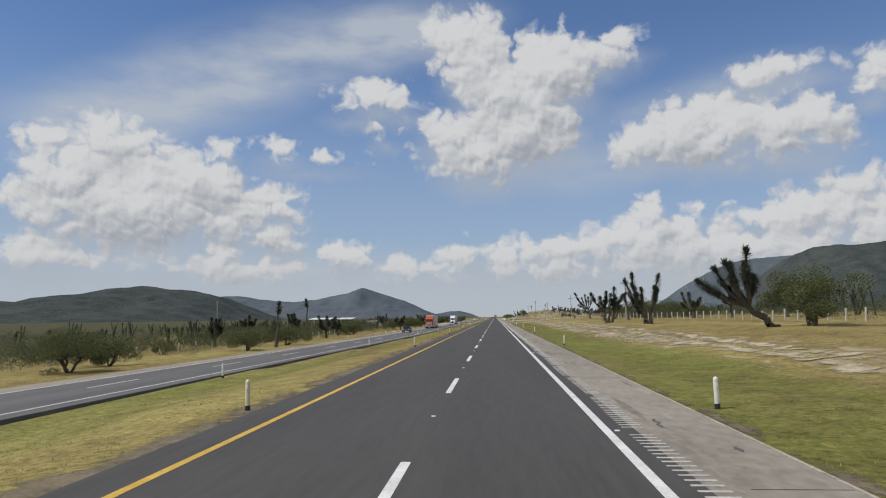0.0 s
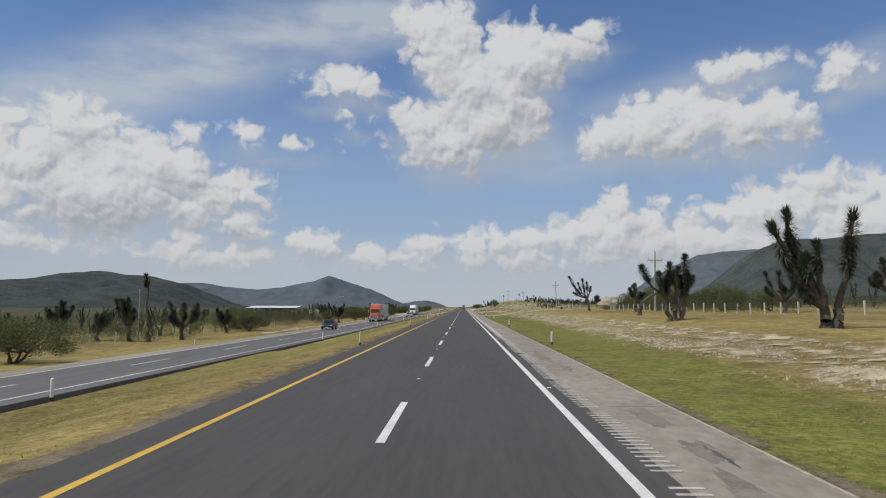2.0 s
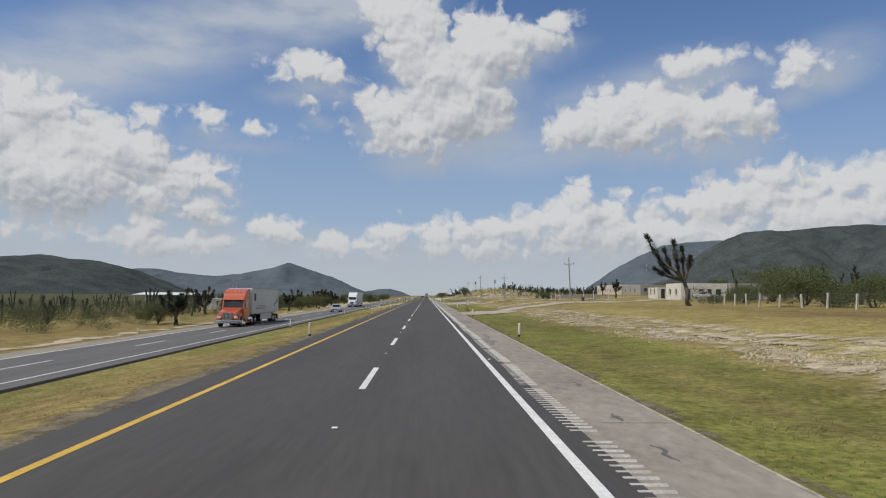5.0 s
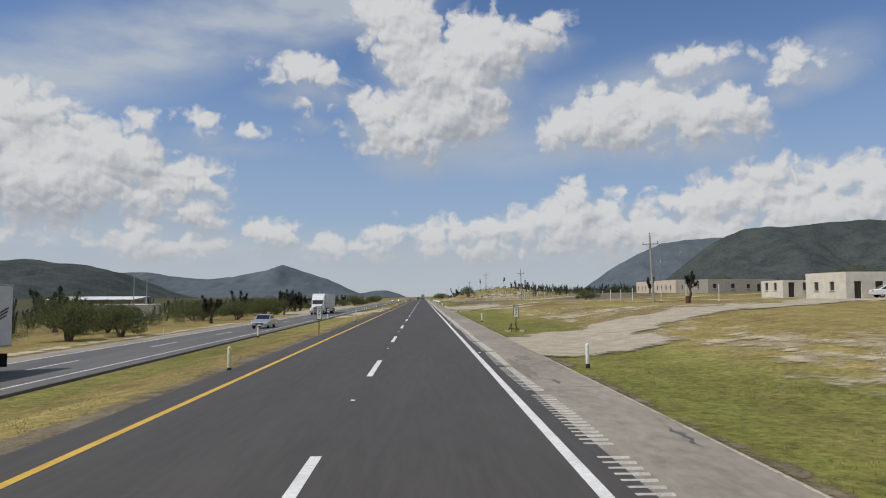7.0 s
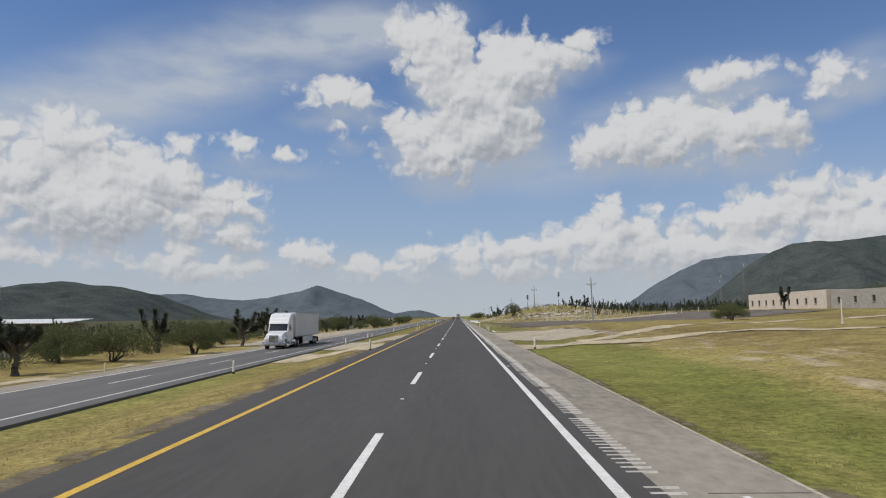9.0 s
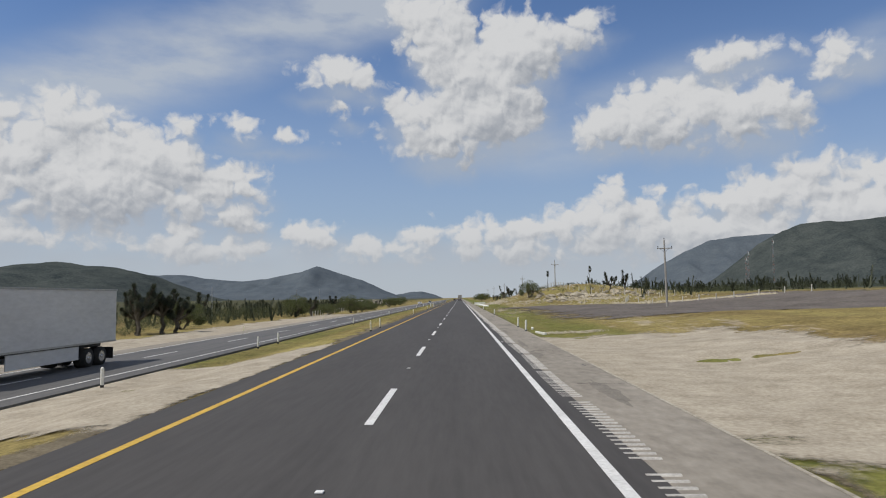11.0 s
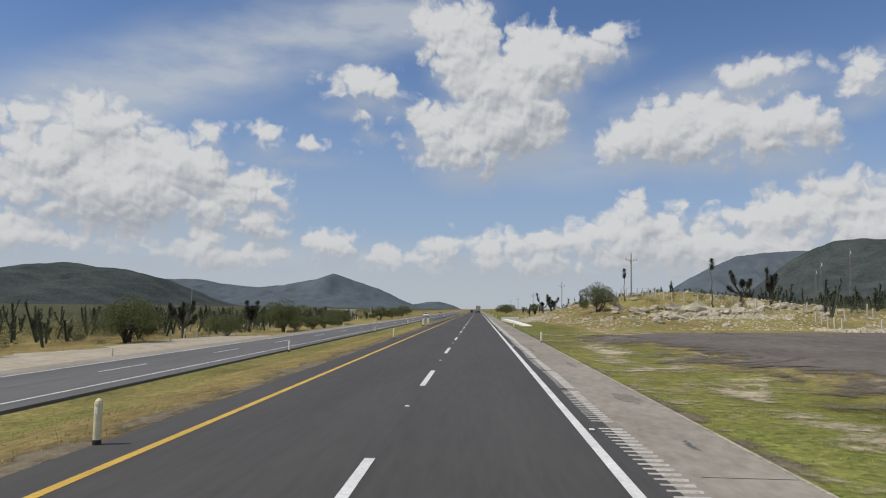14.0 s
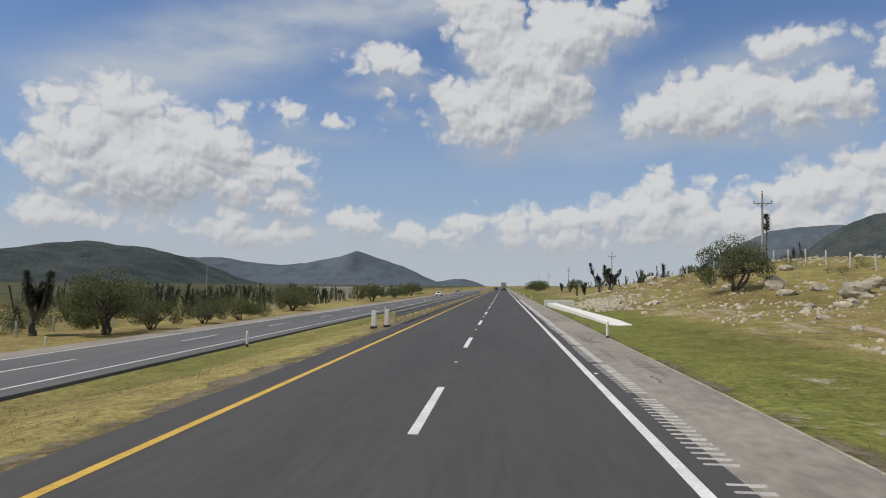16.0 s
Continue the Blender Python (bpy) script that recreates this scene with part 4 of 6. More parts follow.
for k in range(5200):
    u = rng.random()
    if u < 0.22:
        x, y, r = rng.gauss(33, 2.6), rng.gauss(482, 2.2), rng.choice((.08, .12, .18, .25))
    elif u < 0.42:
        x = rng.uniform(33, 56)
        y = 457 - 1.5 * max(0, x - 40) + rng.gauss(0, 1.0)
        r = rng.choice((.12, .2, .3, .4))
    else:
        x, y, r = rng.uniform(13, 56), rng.uniform(462, 580), rng.choice((.06, .08, .1, .12, .16, .2, .28))
        if ground_z(x, y) < 0.6 or noise.noise((x * 0.12, y * 0.12, 8)) < -0.05:
            continue
    spots.append((x, y, r))
for k in range(3600):
    if k % 4:
        x, y, r = rng.uniform(12, 46), rng.uniform(458, 505), rng.choice((.03, .04, .05, .06, .08, .11, .15))
        if noise.noise((x * 0.16, y * 0.16, 5)) < 0.0:
            continue
    else:
        x, y, r = rng.gauss(10.5, 1.3), rng.gauss(522, 6), rng.choice((.08, .12, .18, .26))
    spots.append((x, y, r))
chips("small_stones", spots, M["rubble"], "scattered small pale stones on the mound")

# ---- plants ----


def leaf_cloud(bm, c, r, n, size, rg, flatness=0.8):
    """Small leaf clumps filling a lump."""
    for _ in range(n):
        while True:
            p = Vector((rg.uniform(-1, 1), rg.uniform(-1, 1), rg.uniform(-1, 1)))
            if 0.25 < p.length < 1:
                break
        p = Vector(c) + Vector((p.x * r, p.y * r, p.z * r * flatness))
        a = Vector((rg.gauss(0, 1), rg.gauss(0, 1), rg.gauss(0, 1))).normalized()
        b = a.cross(Vector((rg.gauss(0, 1), rg.gauss(0, 1), rg.gauss(0, 1)))).normalized()
        s = size * rg.uniform(0.6, 1.4)
        vs = [bm.verts.new(p + a * s * u + b * s * 0.6 * w) for u, w in ((-1, 0), (0, -0.7), (1, 0.1), (0.1, 0.8))]
        bm.faces.new(vs)


def limb(bm, a, b, ra, rb, rg, bits=3):
    """A crooked branch."""
    a, b = Vector(a), Vector(b)
    last, lr = a, ra
    for i in range(1, bits + 1):
        u = i / bits
        p = a.lerp(b, u) + Vector((rg.uniform(-1, 1), rg.uniform(-1, 1), 0)) * (b - a).length * 0.09 * (i < bits)
        r = ra + (rb - ra) * u
        tube(bm, last, p, lr, r, 6, False)
        last, lr = p, r


def mesquite_meshes(seed, w, h, lean=0.0, leaves=1500, material="leaf"):
    """Trunk and crown of a wide, low tree with several stems."""
    rg = random.Random(seed)
    tb, cb = B(), B()
    lumps = []
    n = 9
    for k in range(n):
        a = 2 * math.pi * k / n + rg.uniform(-.3, .3)
        d = rg.uniform(0.25, 0.95) * w * 0.42
        lumps.append((math.cos(a) * d + lean, math.sin(a) * d * 0.8, h * rg.uniform(0.45, 0.78), w * rg.uniform(0.13, 0.2)))
    lumps.append((lean, 0, h * 0.8, w * 0.17))
    for k in range(4):
        a = rg.uniform(0, 6.28)
        lumps.append((math.cos(a) * w * .4 + lean, math.sin(a) * w * .33, h * rg.uniform(.25, .45), w * .12))
    for s in range(4):
        base = (rg.uniform(-.12, .12) * w * .3, rg.uniform(-.1, .1) * w * .3, -0.15)
        fork = (rg.uniform(-.14, .14) * w + lean * .5, rg.uniform(-.12, .12) * w, h * rg.uniform(.25, .38))
        limb(tb, base, fork, 0.035 * h, 0.022 * h, rg)
        for c in rg.sample(lumps, 4):
            limb(tb, fork, c[:3], 0.02 * h, 0.006 * h, rg, 2)
    per = leaves // len(lumps)
    for c in lumps:
        leaf_cloud(cb, c[:3], c[3] * rg.uniform(.9, 1.25), per, 0.021 * w ** .5 * 1.1, rg, 0.72)
    out = []
    for name, bm, m in (("trunk", tb, M["bark"]), ("crown", cb, M[material])):
        me = bpy.data.meshes.new(name)
        bm.to_mesh(me)
        bm.free()
        me.materials.append(m)
        out.append((name, me))
    return out


TREES = [mesquite_meshes(s, w, h, 0.0, n) for s, w, h, n in ((11, 7.0, 4.2, 16000), (12, 6.2, 3.4, 13000), (13, 7.5, 3.0, 14000), (14, 5.0, 2.4, 9000))]


def mesquite(x, y, kind, scale=1.0, label="green mesquite tree with a wide feathery crown", squash=1.0):
    e = thing("mesquite_tree", label, "tree", "mesquite trees", (x, y, lumpy(x, y) - 0.05), rng.uniform(0, 360))
    e.scale = (scale, scale, scale * squash)
    for name, me in TREES[kind]:
        o = new(name, me)
        o.parent = e
    return e


def club_head(seed, length, r=0.50, n=420):
    """A shaggy club of stiff pointed leaves along z: upright at the tip, hanging and dry at the foot."""
    rg = random.Random(seed)
    pts, faces, dry = [], [], []
    for k in range(n):
        u = rg.random() ** 0.8
        th = rg.uniform(0, 2 * math.pi)
        rise = -1.15 + 1.9 * u + rg.uniform(-0.35, 0.35) + (0.5 * rg.random() if u > 0.8 else 0)
        d = Vector((math.cos(th) * math.cos(rise), math.sin(th) * math.cos(rise), math.sin(rise)))
        side = d.cross(Vector((0.1, 0.05, 1))).normalized() * rg.uniform(0.026, 0.046)
        o = Vector((0.07 * math.cos(th), 0.07 * math.sin(th), u * length))
        tip = o + d * r * rg.uniform(0.75, 1.2) * (0.75 + 0.35 * math.sin(math.pi * min(1, u * 1.1)))
        mid = o.lerp(tip, 0.4)
        b = len(pts)
        pts += [o, mid + side, tip, mid - side]
        faces.append((b, b + 1, b + 2, b + 3))
        dry.append(1 if u < rg.uniform(0.1, 0.45) else 0)
    me = bpy.data.meshes.new("leaf_head")
    me.from_pydata(pts, [], faces)
    me.materials.append(M["yucca_leaf"])
    me.materials.append(M["yucca_dead"])
    me.polygons.foreach_set("material_index", dry)
    return me


HEADS = [club_head(s, l) for s, l in enumerate((0.75, 1.0, 1.25, 1.55))]


def yucca(x, y, h, arms, seed, lean=0.0, label="tree yucca with thick forked branches and spiky heads", thick=1.0, tips=(), fork=None, stems=1):
    """A tree yucca: shaggy stems that fork into arms, each ending in a club of pointed leaves; tips: the arms' ends beside and above the foot."""
    rg = random.Random(seed)
    e = thing("yucca_tree", label, "yucca", "tree yuccas", (x, y, lumpy(x, y) - 0.1))
    tb = B()
    forks = []
    for k in range(stems):
        off = (k - (stems - 1) / 2) * 0.55
        f = Vector((off * 1.3 + (fork[0] if fork else lean * 0.3), rg.uniform(-.3, .3) * (stems > 1), fork[1] if fork else h * rg.uniform(0.25, 0.38)))
        limb(tb, (off, 0, -0.1), f, 0.27 * thick, 0.19 * thick, rg, 4)
        tube(tb, (off, 0, -0.1), (off, 0, 0.3), 0.38 * thick, 0.27 * thick, 8, False)
        forks.append(f)
    ends = []
    if tips:
        ends = [Vector((dx, rg.uniform(-.35, .35) * (abs(dx) + 1), dz)) for dx, dz in tips]
    elif arms == 1:
        ends = [Vector((lean, 0, h))]
    else:
        for k in range(arms):
            a = 2 * math.pi * k / arms + rg.uniform(-.6, .6)
            reach = h * rg.uniform(0.08, 0.34)
            ends.append(Vector((math.cos(a) * reach * 1.25 + lean, math.sin(a) * reach, h * rg.uniform(0.66, 1.0))))
            if rg.random() < 0.7:
                a += rg.uniform(.5, 1.3)
                ends.append(Vector((math.cos(a) * reach * 1.3 + lean * .8, math.sin(a) * reach, h * rg.uniform(0.5, 0.78))))
    part("trunk", tb, M["yucca_bark"], e)
    for end in ends:
        f = min(forks, key=lambda q_: abs(q_.x - end.x))
        rise = end.z - f.z
        knee = f + Vector(((end.x - f.x) * 0.62, (end.y - f.y) * 0.62, rise * 0.42))
        ab = B()
        limb(ab, f, knee, 0.16 * thick, 0.12 * thick, rg, 2)
        limb(ab, knee, end, 0.12 * thick, 0.09 * thick, rg, 2)
        arm = part("branch", ab, M["yucca_bark"], e)
        d = (end - knee).normalized()
        long_ = min(max(0.9, (end - knee).length * rg.uniform(0.62, 0.95)), 2.6) if arms != 1 else rg.uniform(1.1, 1.5)
        hd = min(3, max(0, round((long_ - 0.75) / 0.3)))
        o = new("leaf_head", HEADS[hd])
        o.parent = arm
        size = 1.0 + 0.10 * rg.random()
        fit_ = long_ / (0.75, 1.0, 1.25, 1.55)[hd]
        o.matrix_basis = Matrix.LocRotScale(end - d * long_ * 0.92, d.to_track_quat("Z", "Y"), Vector((size, size, fit_)))
        if (end - knee).length > 2.4 and arms != 1:
            o2 = new("leaf_head", HEADS[1])
            o2.parent = arm
            o2.matrix_basis = Matrix.LocRotScale(knee - d * .3, d.to_track_quat("Z", "Y"), Vector((.85, .85, .9)))
    return e


def far_yucca_into(pts, faces, x, y, h, rg):
    """A far yucca, small in view: a stem with one to four shaggy clubs."""
    z = lumpy(x, y)
    for k in range(rg.choice((1, 1, 2, 3, 4))):
        foot, end = Vector((x, y, z - 0.1)), Vector((x + rg.uniform(-.3, .3) * h, y + rg.uniform(-.2, .2) * h, z + h * rg.uniform(.55, 1)))
        b = len(pts)
        for q_, r_ in ((foot, 0.15), (end, 0.10)):
            pts.extend(q_ + Vector((r_ * math.cos(a), r_ * math.sin(a), 0)) for a in (0, 1.57, 3.14, 4.71))
        faces.extend((b + i_, b + (i_ + 1) % 4, b + 4 + (i_ + 1) % 4, b + 4 + i_) for i_ in range(4))
        back = (foot - end).normalized()
        for i_ in range(34):
            u = rg.random()
            d = Vector((rg.gauss(0, 1), rg.gauss(0, 1), rg.gauss(0.9 - 1.5 * u, 0.5))).normalized()
            s_ = d.cross(Vector((0.1, 0.2, 1))).normalized() * 0.085
            o = end + back * u * min(1.5, h * .4)
            b = len(pts)
            pts.extend((o + s_, o + d * rg.uniform(.42, .72), o - s_))
            faces.append((b, b + 1, b + 2))


LUMPS = []


def scrub_into(x, y, w, h, rg, n):
    """Notes one bush: three lumps of small leaves."""
    z = lumpy(x, y)
    for k in range(3):
        u = w * rg.uniform(.26, .42)
        LUMPS.append((x + rg.uniform(-.32, .32) * w, y + rg.uniform(-.32, .32) * w, z + h * rg.uniform(.3, .62), u, u * min(1.0, h / w * 1.25), n, 0.028 + 0.0068 * w))


def scrub_mesh():
    """All the bushes' leaves as one mesh."""
    g = np.random.default_rng(31)
    L = np.repeat(np.array([l[:5] + (l[6],) for l in LUMPS]), [int(l[5] * 1.25) for l in LUMPS], axis=0)
    n = len(L)
    d = g.normal(size=(n, 3))
    d /= np.linalg.norm(d, axis=1)[:, None]
    rad = g.uniform(0.12, 1.0, n) ** 0.45
    c = L[:, :3] + d * rad[:, None] * np.stack([L[:, 3], L[:, 3], L[:, 4]], 1) * (0.85 + 0.3 * g.random((n, 1)))
    a = g.normal(size=(n, 3))
    a /= np.linalg.norm(a, axis=1)[:, None]
    b = np.cross(a, g.normal(size=(n, 3)))
    b /= np.linalg.norm(b, axis=1)[:, None] + 1e-9
    s_ = (L[:, 5] * g.uniform(0.6, 1.4, n))[:, None]
    quad = np.stack([c - a * s_, c - b * s_ * .42, c + a * s_ + b * s_ * .06, c + b * s_ * .48], 1)
    me = bpy.data.meshes.new("scrub")
    me.vertices.add(4 * n)
    me.vertices.foreach_set("co", quad.reshape(-1))
    me.loops.add(4 * n)
    me.loops.foreach_set("vertex_index", np.arange(4 * n, dtype=np.int32))
    me.polygons.add(n)
    me.polygons.foreach_set("loop_start", np.arange(0, 4 * n, 4, dtype=np.int32))
    me.update(calc_edges=True)
    me.materials.append(M["leaf_dark"])
    return me


# right side: yuccas and trees one by one
yucca(19.7, 90.6, 6.4, 7, 21, thick=1.25, stems=2, fork=(-.1, 1.2), tips=((-1.7, 6.3), (-2.65, 5.5), (-1.75, 5.1), (1.5, 6.1), (.8, 4.7), (-1.4, 3.9), (-1.5, 2.3), (-.9, 4.5)), label="tree yucca forked low into a leaning group of shaggy arms")
yucca(21.6, 54, 5.9, 9, 22, thick=1.1, fork=(-2.0, 1.7), tips=((-2.2, 5.9), (-2.8, 4.9), (-3.8, 5.0), (-4.3, 4.6), (-5.1, 3.7), (-1.4, 3.9), (-4.4, 3.2), (-3.2, 3.1), (-2.4, 4.2), (-1.9, 4.9)), label="leaning tree yucca with a broad crown of shaggy heads")
yucca(18.6, 114.5, 5.6, 8, 23, thick=0.85, stems=3, fork=(0, 1.9), tips=((.85, 5.6), (-2.8, 4.7), (-.4, 4.9), (-1.5, 4.1), (.2, 4.5), (1.1, 4.0), (-.75, 3.5), (.75, 3.1), (-.5, 4.2), (.5, 3.8)), label="stout tree yucca with a leaning crown of spiky heads")
yucca(26.0, 137.7, 5.6, 2, 24, -0.2)
yucca(21.3, 138.5, 5.2, 2, 25, 1.2, fork=(.3, 1.5), tips=((4.1, 5.2), (3.6, 4.9), (-1.0, 3.2)), label="bent tree yucca with a bare curved trunk")
yucca(28.6, 213, 7.4, 4, 26, fork=(-.5, 2.8), tips=((-4.4, 7.4), (-1.5, 6.9), (-.5, 6.3), (-2.6, 4.7), (.2, 5.3), (-3.3, 4.1), (-2.4, 6.1)), label="leaning tree yucca with a dense head")
yucca(29.0, 172, 4.6, 3, 27)
yucca(35.0, 495.4, 7.2, 1, 28, thick=.5, label="tall single-stemmed yucca on the rocky mound")
yucca(26.5, 517, 5.6, 1, 29, thick=.5, label="tall single-stemmed yucca on the rocky mound")
yucca(42, 503, 5.0, 3, 30)
yucca(45, 499, 5.6, 2, 31)
yucca(16.5, 566, 5.2, 2, 32)
yucca(19, 572, 4.6, 3, 33)
yucca(52, 330, 5.6, 3, 34)
yucca(63, 388, 4.8, 3, 35)
yucca(39, 118, 5.2, 4, 36)
yucca(38, 137, 5.0, 3, 37)
yucca(43, 106, 5.8, 5, 38)
mesquite(24.6, 54.5, 0, 1.15, "large green mesquite tree beside a yucca")
mesquite(20.1, 506.5, 1, 1.12, "round green mesquite tree on the rocky mound", 1.3)
for k, (x, y) in enumerate(((38, 183), (41, 190), (45, 178), (38, 196), (50, 186), (44, 168), (37, 205), (43, 212), (50, 200), (39, 160), (42, 150), (40, 225), (47, 232))):
    mesquite(x, y, k % 4, 1.0 + 0.25 * (k % 3 == 0), "green mesquite tree behind the wire fence")
for x, y, k, s in ((33, 336, 3, 0.9), (36, 345, 2, .6), (90, 404, 0, 1.2), (74, 312, 0, 1.2), (84, 310, 1, 1.2), (12, 690, 2, 1.3), (22, 660, 3, 1.2), (15, 735, 2, 1.3), (31, 563, 3, 0.8)):
    mesquite(x, y, k, s, "green mesquite bush on open ground")

# left side: bushes and yuccas one by one
for x, y, k, s in ((-31.8, 49.5, 0, 0.85), (-33, 57, 2, 0.85), (-38.6, 79, 3, 0.75), (-30.5, 84, 2, 0.95), (-30, 99, 2, 1.0), (-32.5, 160, 1, 1.0), (-35, 168, 2, 1.0), (-40, 178, 0, 1.0), (-33, 226, 1, .9),
                   (-31, 258, 0, 1.05), (-30, 266, 1, 1.1), (-34, 272, 2, 1.0), (-40, 320, 2, 1.15), (-37, 316, 0, 0.9), (-31, 314, 2, 1.1), (-28.6, 328, 0, 1.0), (-34, 345, 1, 1.0), (-36, 360, 2, 1.1), (-38, 404, 0, 1.0),
                   (-35, 459, 0, 1.15), (-28.1, 491.9, 0, 1.15), (-27.8, 498, 3, 1.0), (-27.2, 506.6, 3, .9), (-31, 476, 2, .9), (-27, 515, 2, .8), (-29, 540, 1, .9), (-33, 555, 2, 1.1), (-29, 600, 0, 1.0), (-30, 640, 2, 1.2), (-32, 690, 0, 1.2)):
    mesquite(x, y, k, s, "low green mesquite bush beside the far verge")
for x, y, h, a, s, ln in ((-29.6, 93, 6.0, 1, 41, .4), (-45, 110, 4.4, 4, 42, 0), (-50, 139, 5.0, 5, 43, 0), (-44, 137, 3.6, 3, 44, 0), (-38, 133, 5.2, 5, 45, -.8), (-35.5, 132, 7.6, 1, 46, -.5), (-32.5, 134, 4.8, 4, 47, 0), (-36, 160, 4.6, 3, 48, -1),
                          (-30, 224, 4.6, 5, 49, 0), (-44, 281, 5.2, 4, 50, -1), (-46, 287, 5.6, 5, 51, 0), (-34.9, 333, 5.0, 4, 52, 0), (-29.8, 349, 5.0, 5, 53, 0), (-36, 386, 6.6, 7, 54, 0), (-34.5, 389, 5.8, 6, 55, 0), (-37.5, 389, 5.4, 6, 56, 0),
                          (-33.3, 390, 4.8, 5, 57, 0), (-33, 491, 4.6, 3, 58, 0), (-46.4, 433, 5.4, 3, 59, 0), (-31, 300, 4.6, 4, 60, 0), (-34, 470, 4.4, 3, 61, 0)):
    yucca(x, y, h, a, s, ln)

# far yuccas and scrub
rg2 = random.Random(77)
pts, faces = [], []
for n, x0, x1, y0, y1, h0, h1 in ((330, -120, -40, 120, 760, 2.2, 4.8), (170, -60, -33, 420, 640, 1.8, 4.2), (300, 42, 150, 420, 900, 2.0, 4.8), (260, 56, 150, 476, 640, 2.0, 4.4), (40, 40, 90, 90, 260, 3, 5), (26, 14, 45, 545, 700, 2, 4)):
    for k in range(n):
        far_yucca_into(pts, faces, rg2.uniform(x0, x1), rg2.uniform(y0, y1), rg2.uniform(h0, h1), rg2)
tagged(flat("far_yuccas", pts, faces, M["yucca_leaf"]), "far stands of dark tree yuccas", "yucca", kind="stuff")
for k in range(420):
    x, y = -rg2.uniform(42, 150), rg2.uniform(20, 900)
    scrub_into(x, y, rg2.uniform(2.5, 6), rg2.uniform(1.2, 2.8), rg2, 70)
for k in range(340):
    x, y = -rg2.uniform(36, 66), rg2.uniform(30, 620)
    scrub_into(x, y, rg2.uniform(3, 6.5), rg2.uniform(1.8, 3.4), rg2, 330)
for k in range(260):
    x, y = -rg2.uniform(32, 48), rg2.uniform(30, 760)
    if not (345 < y < 445 and x > -37):
        scrub_into(x, y, rg2.uniform(1.2, 3.2), rg2.uniform(0.7, 1.6), rg2, 150)
for k in range(46):
    x, y = rg2.uniform(33.6, 37), rg2.uniform(138, 228)
    scrub_into(x, y, rg2.uniform(2.0, 4.0), rg2.uniform(1.2, 2.6), rg2, 300)
for k in range(290):
    x, y = rg2.uniform(37, 110), rg2.uniform(30, 238)
    scrub_into(x, y, rg2.uniform(2.5, 5.5), rg2.uniform(1.4, 3.0), rg2, 170)
for k in range(190):
    x, y = rg2.uniform(40, 170), rg2.uniform(400, 900)
    if x > 62 or y > 470:
        scrub_into(x, y, rg2.uniform(2.0, 5.0), rg2.uniform(.9, 2.0), rg2, 60)
for k in range(420):
    x, y = -rg2.uniform(44, 120), rg2.uniform(60, 360)
    scrub_into(x, y, rg2.uniform(2.5, 5.5), rg2.uniform(1.4, 2.8), rg2, 100)
for k in range(520):
    x, y = rg2.uniform(56, 190), rg2.uniform(474, 700)
    scrub_into(x, y, rg2.uniform(2.5, 5.5), rg2.uniform(1.3, 2.8), rg2, 110)
for k in range(320):
    s = rg2.choice((-1, 1))
    x, y = s * rg2.uniform(60, 700), rg2.uniform(700, 2200)
    scrub_into(x, y, rg2.uniform(6, 14), rg2.uniform(2, 4), rg2, 24)
for k in range(90):
    x, y = rg2.uniform(20, 60), rg2.uniform(496, 560)
    scrub_into(x, y, rg2.uniform(.8, 2.2), rg2.uniform(.5, 1.3), rg2, 110)
for k in range(120):
    x, y = (rg2.uniform(9, 60), rg2.uniform(560, 1000)) if k % 2 else (-rg2.uniform(28, 60), rg2.uniform(560, 1200))
    scrub_into(x, y, rg2.uniform(2, 5), rg2.uniform(1, 2.4), rg2, 50)
tagged(new("scrub", scrub_mesh()), "dense low green desert scrub", "scrub", kind="stuff")

# grass blades along the verges
rg3 = random.Random(9)
pts, faces = [], []


def tuft(x, y, h, n):
    z = lumpy(x, y) - 0.01
    for _ in range(n):
        a, l = rg3.uniform(0, 6.28), h * rg3.uniform(.5, 1.2)
        bx_, by_ = x + rg3.gauss(0, .16), y + rg3.gauss(0, .16)
        w = 0.006 + 0.008 * rg3.random()
        k = len(pts)
        pts.extend(((bx_ - w * math.sin(a), by_ + w * math.cos(a), z), (bx_ + w * math.sin(a), by_ - w * math.cos(a), z), (bx_ + math.cos(a) * l * .6, by_ + math.sin(a) * l * .6, z + l)))
        faces.append((k, k + 1, k + 2))


for k in range(60000):
    u = rg3.random()
    if u < 0.55:
        x, y = 5.0 + abs(rg3.gauss(0, 4.0)), rg3.uniform(0, 500)
        if 217 < y < 240 or 314 < y < 348 or (y > 364 and x > 10) or x > 24:
            continue
    else:
        x, y = rg3.uniform(-12.8, -6.1), rg3.uniform(0, 520)
        if 300 < y < 345:
            continue
    if noise.noise((x * 0.35, y * 0.2, 4)) > -0.3:
        tuft(x, y, rg3.uniform(.02, .05), 7)
tagged(flat("grass", pts, faces, M["grass"]), "short green and straw-coloured roadside grass", "grass", kind="stuff")

# ---- roadside furniture ----


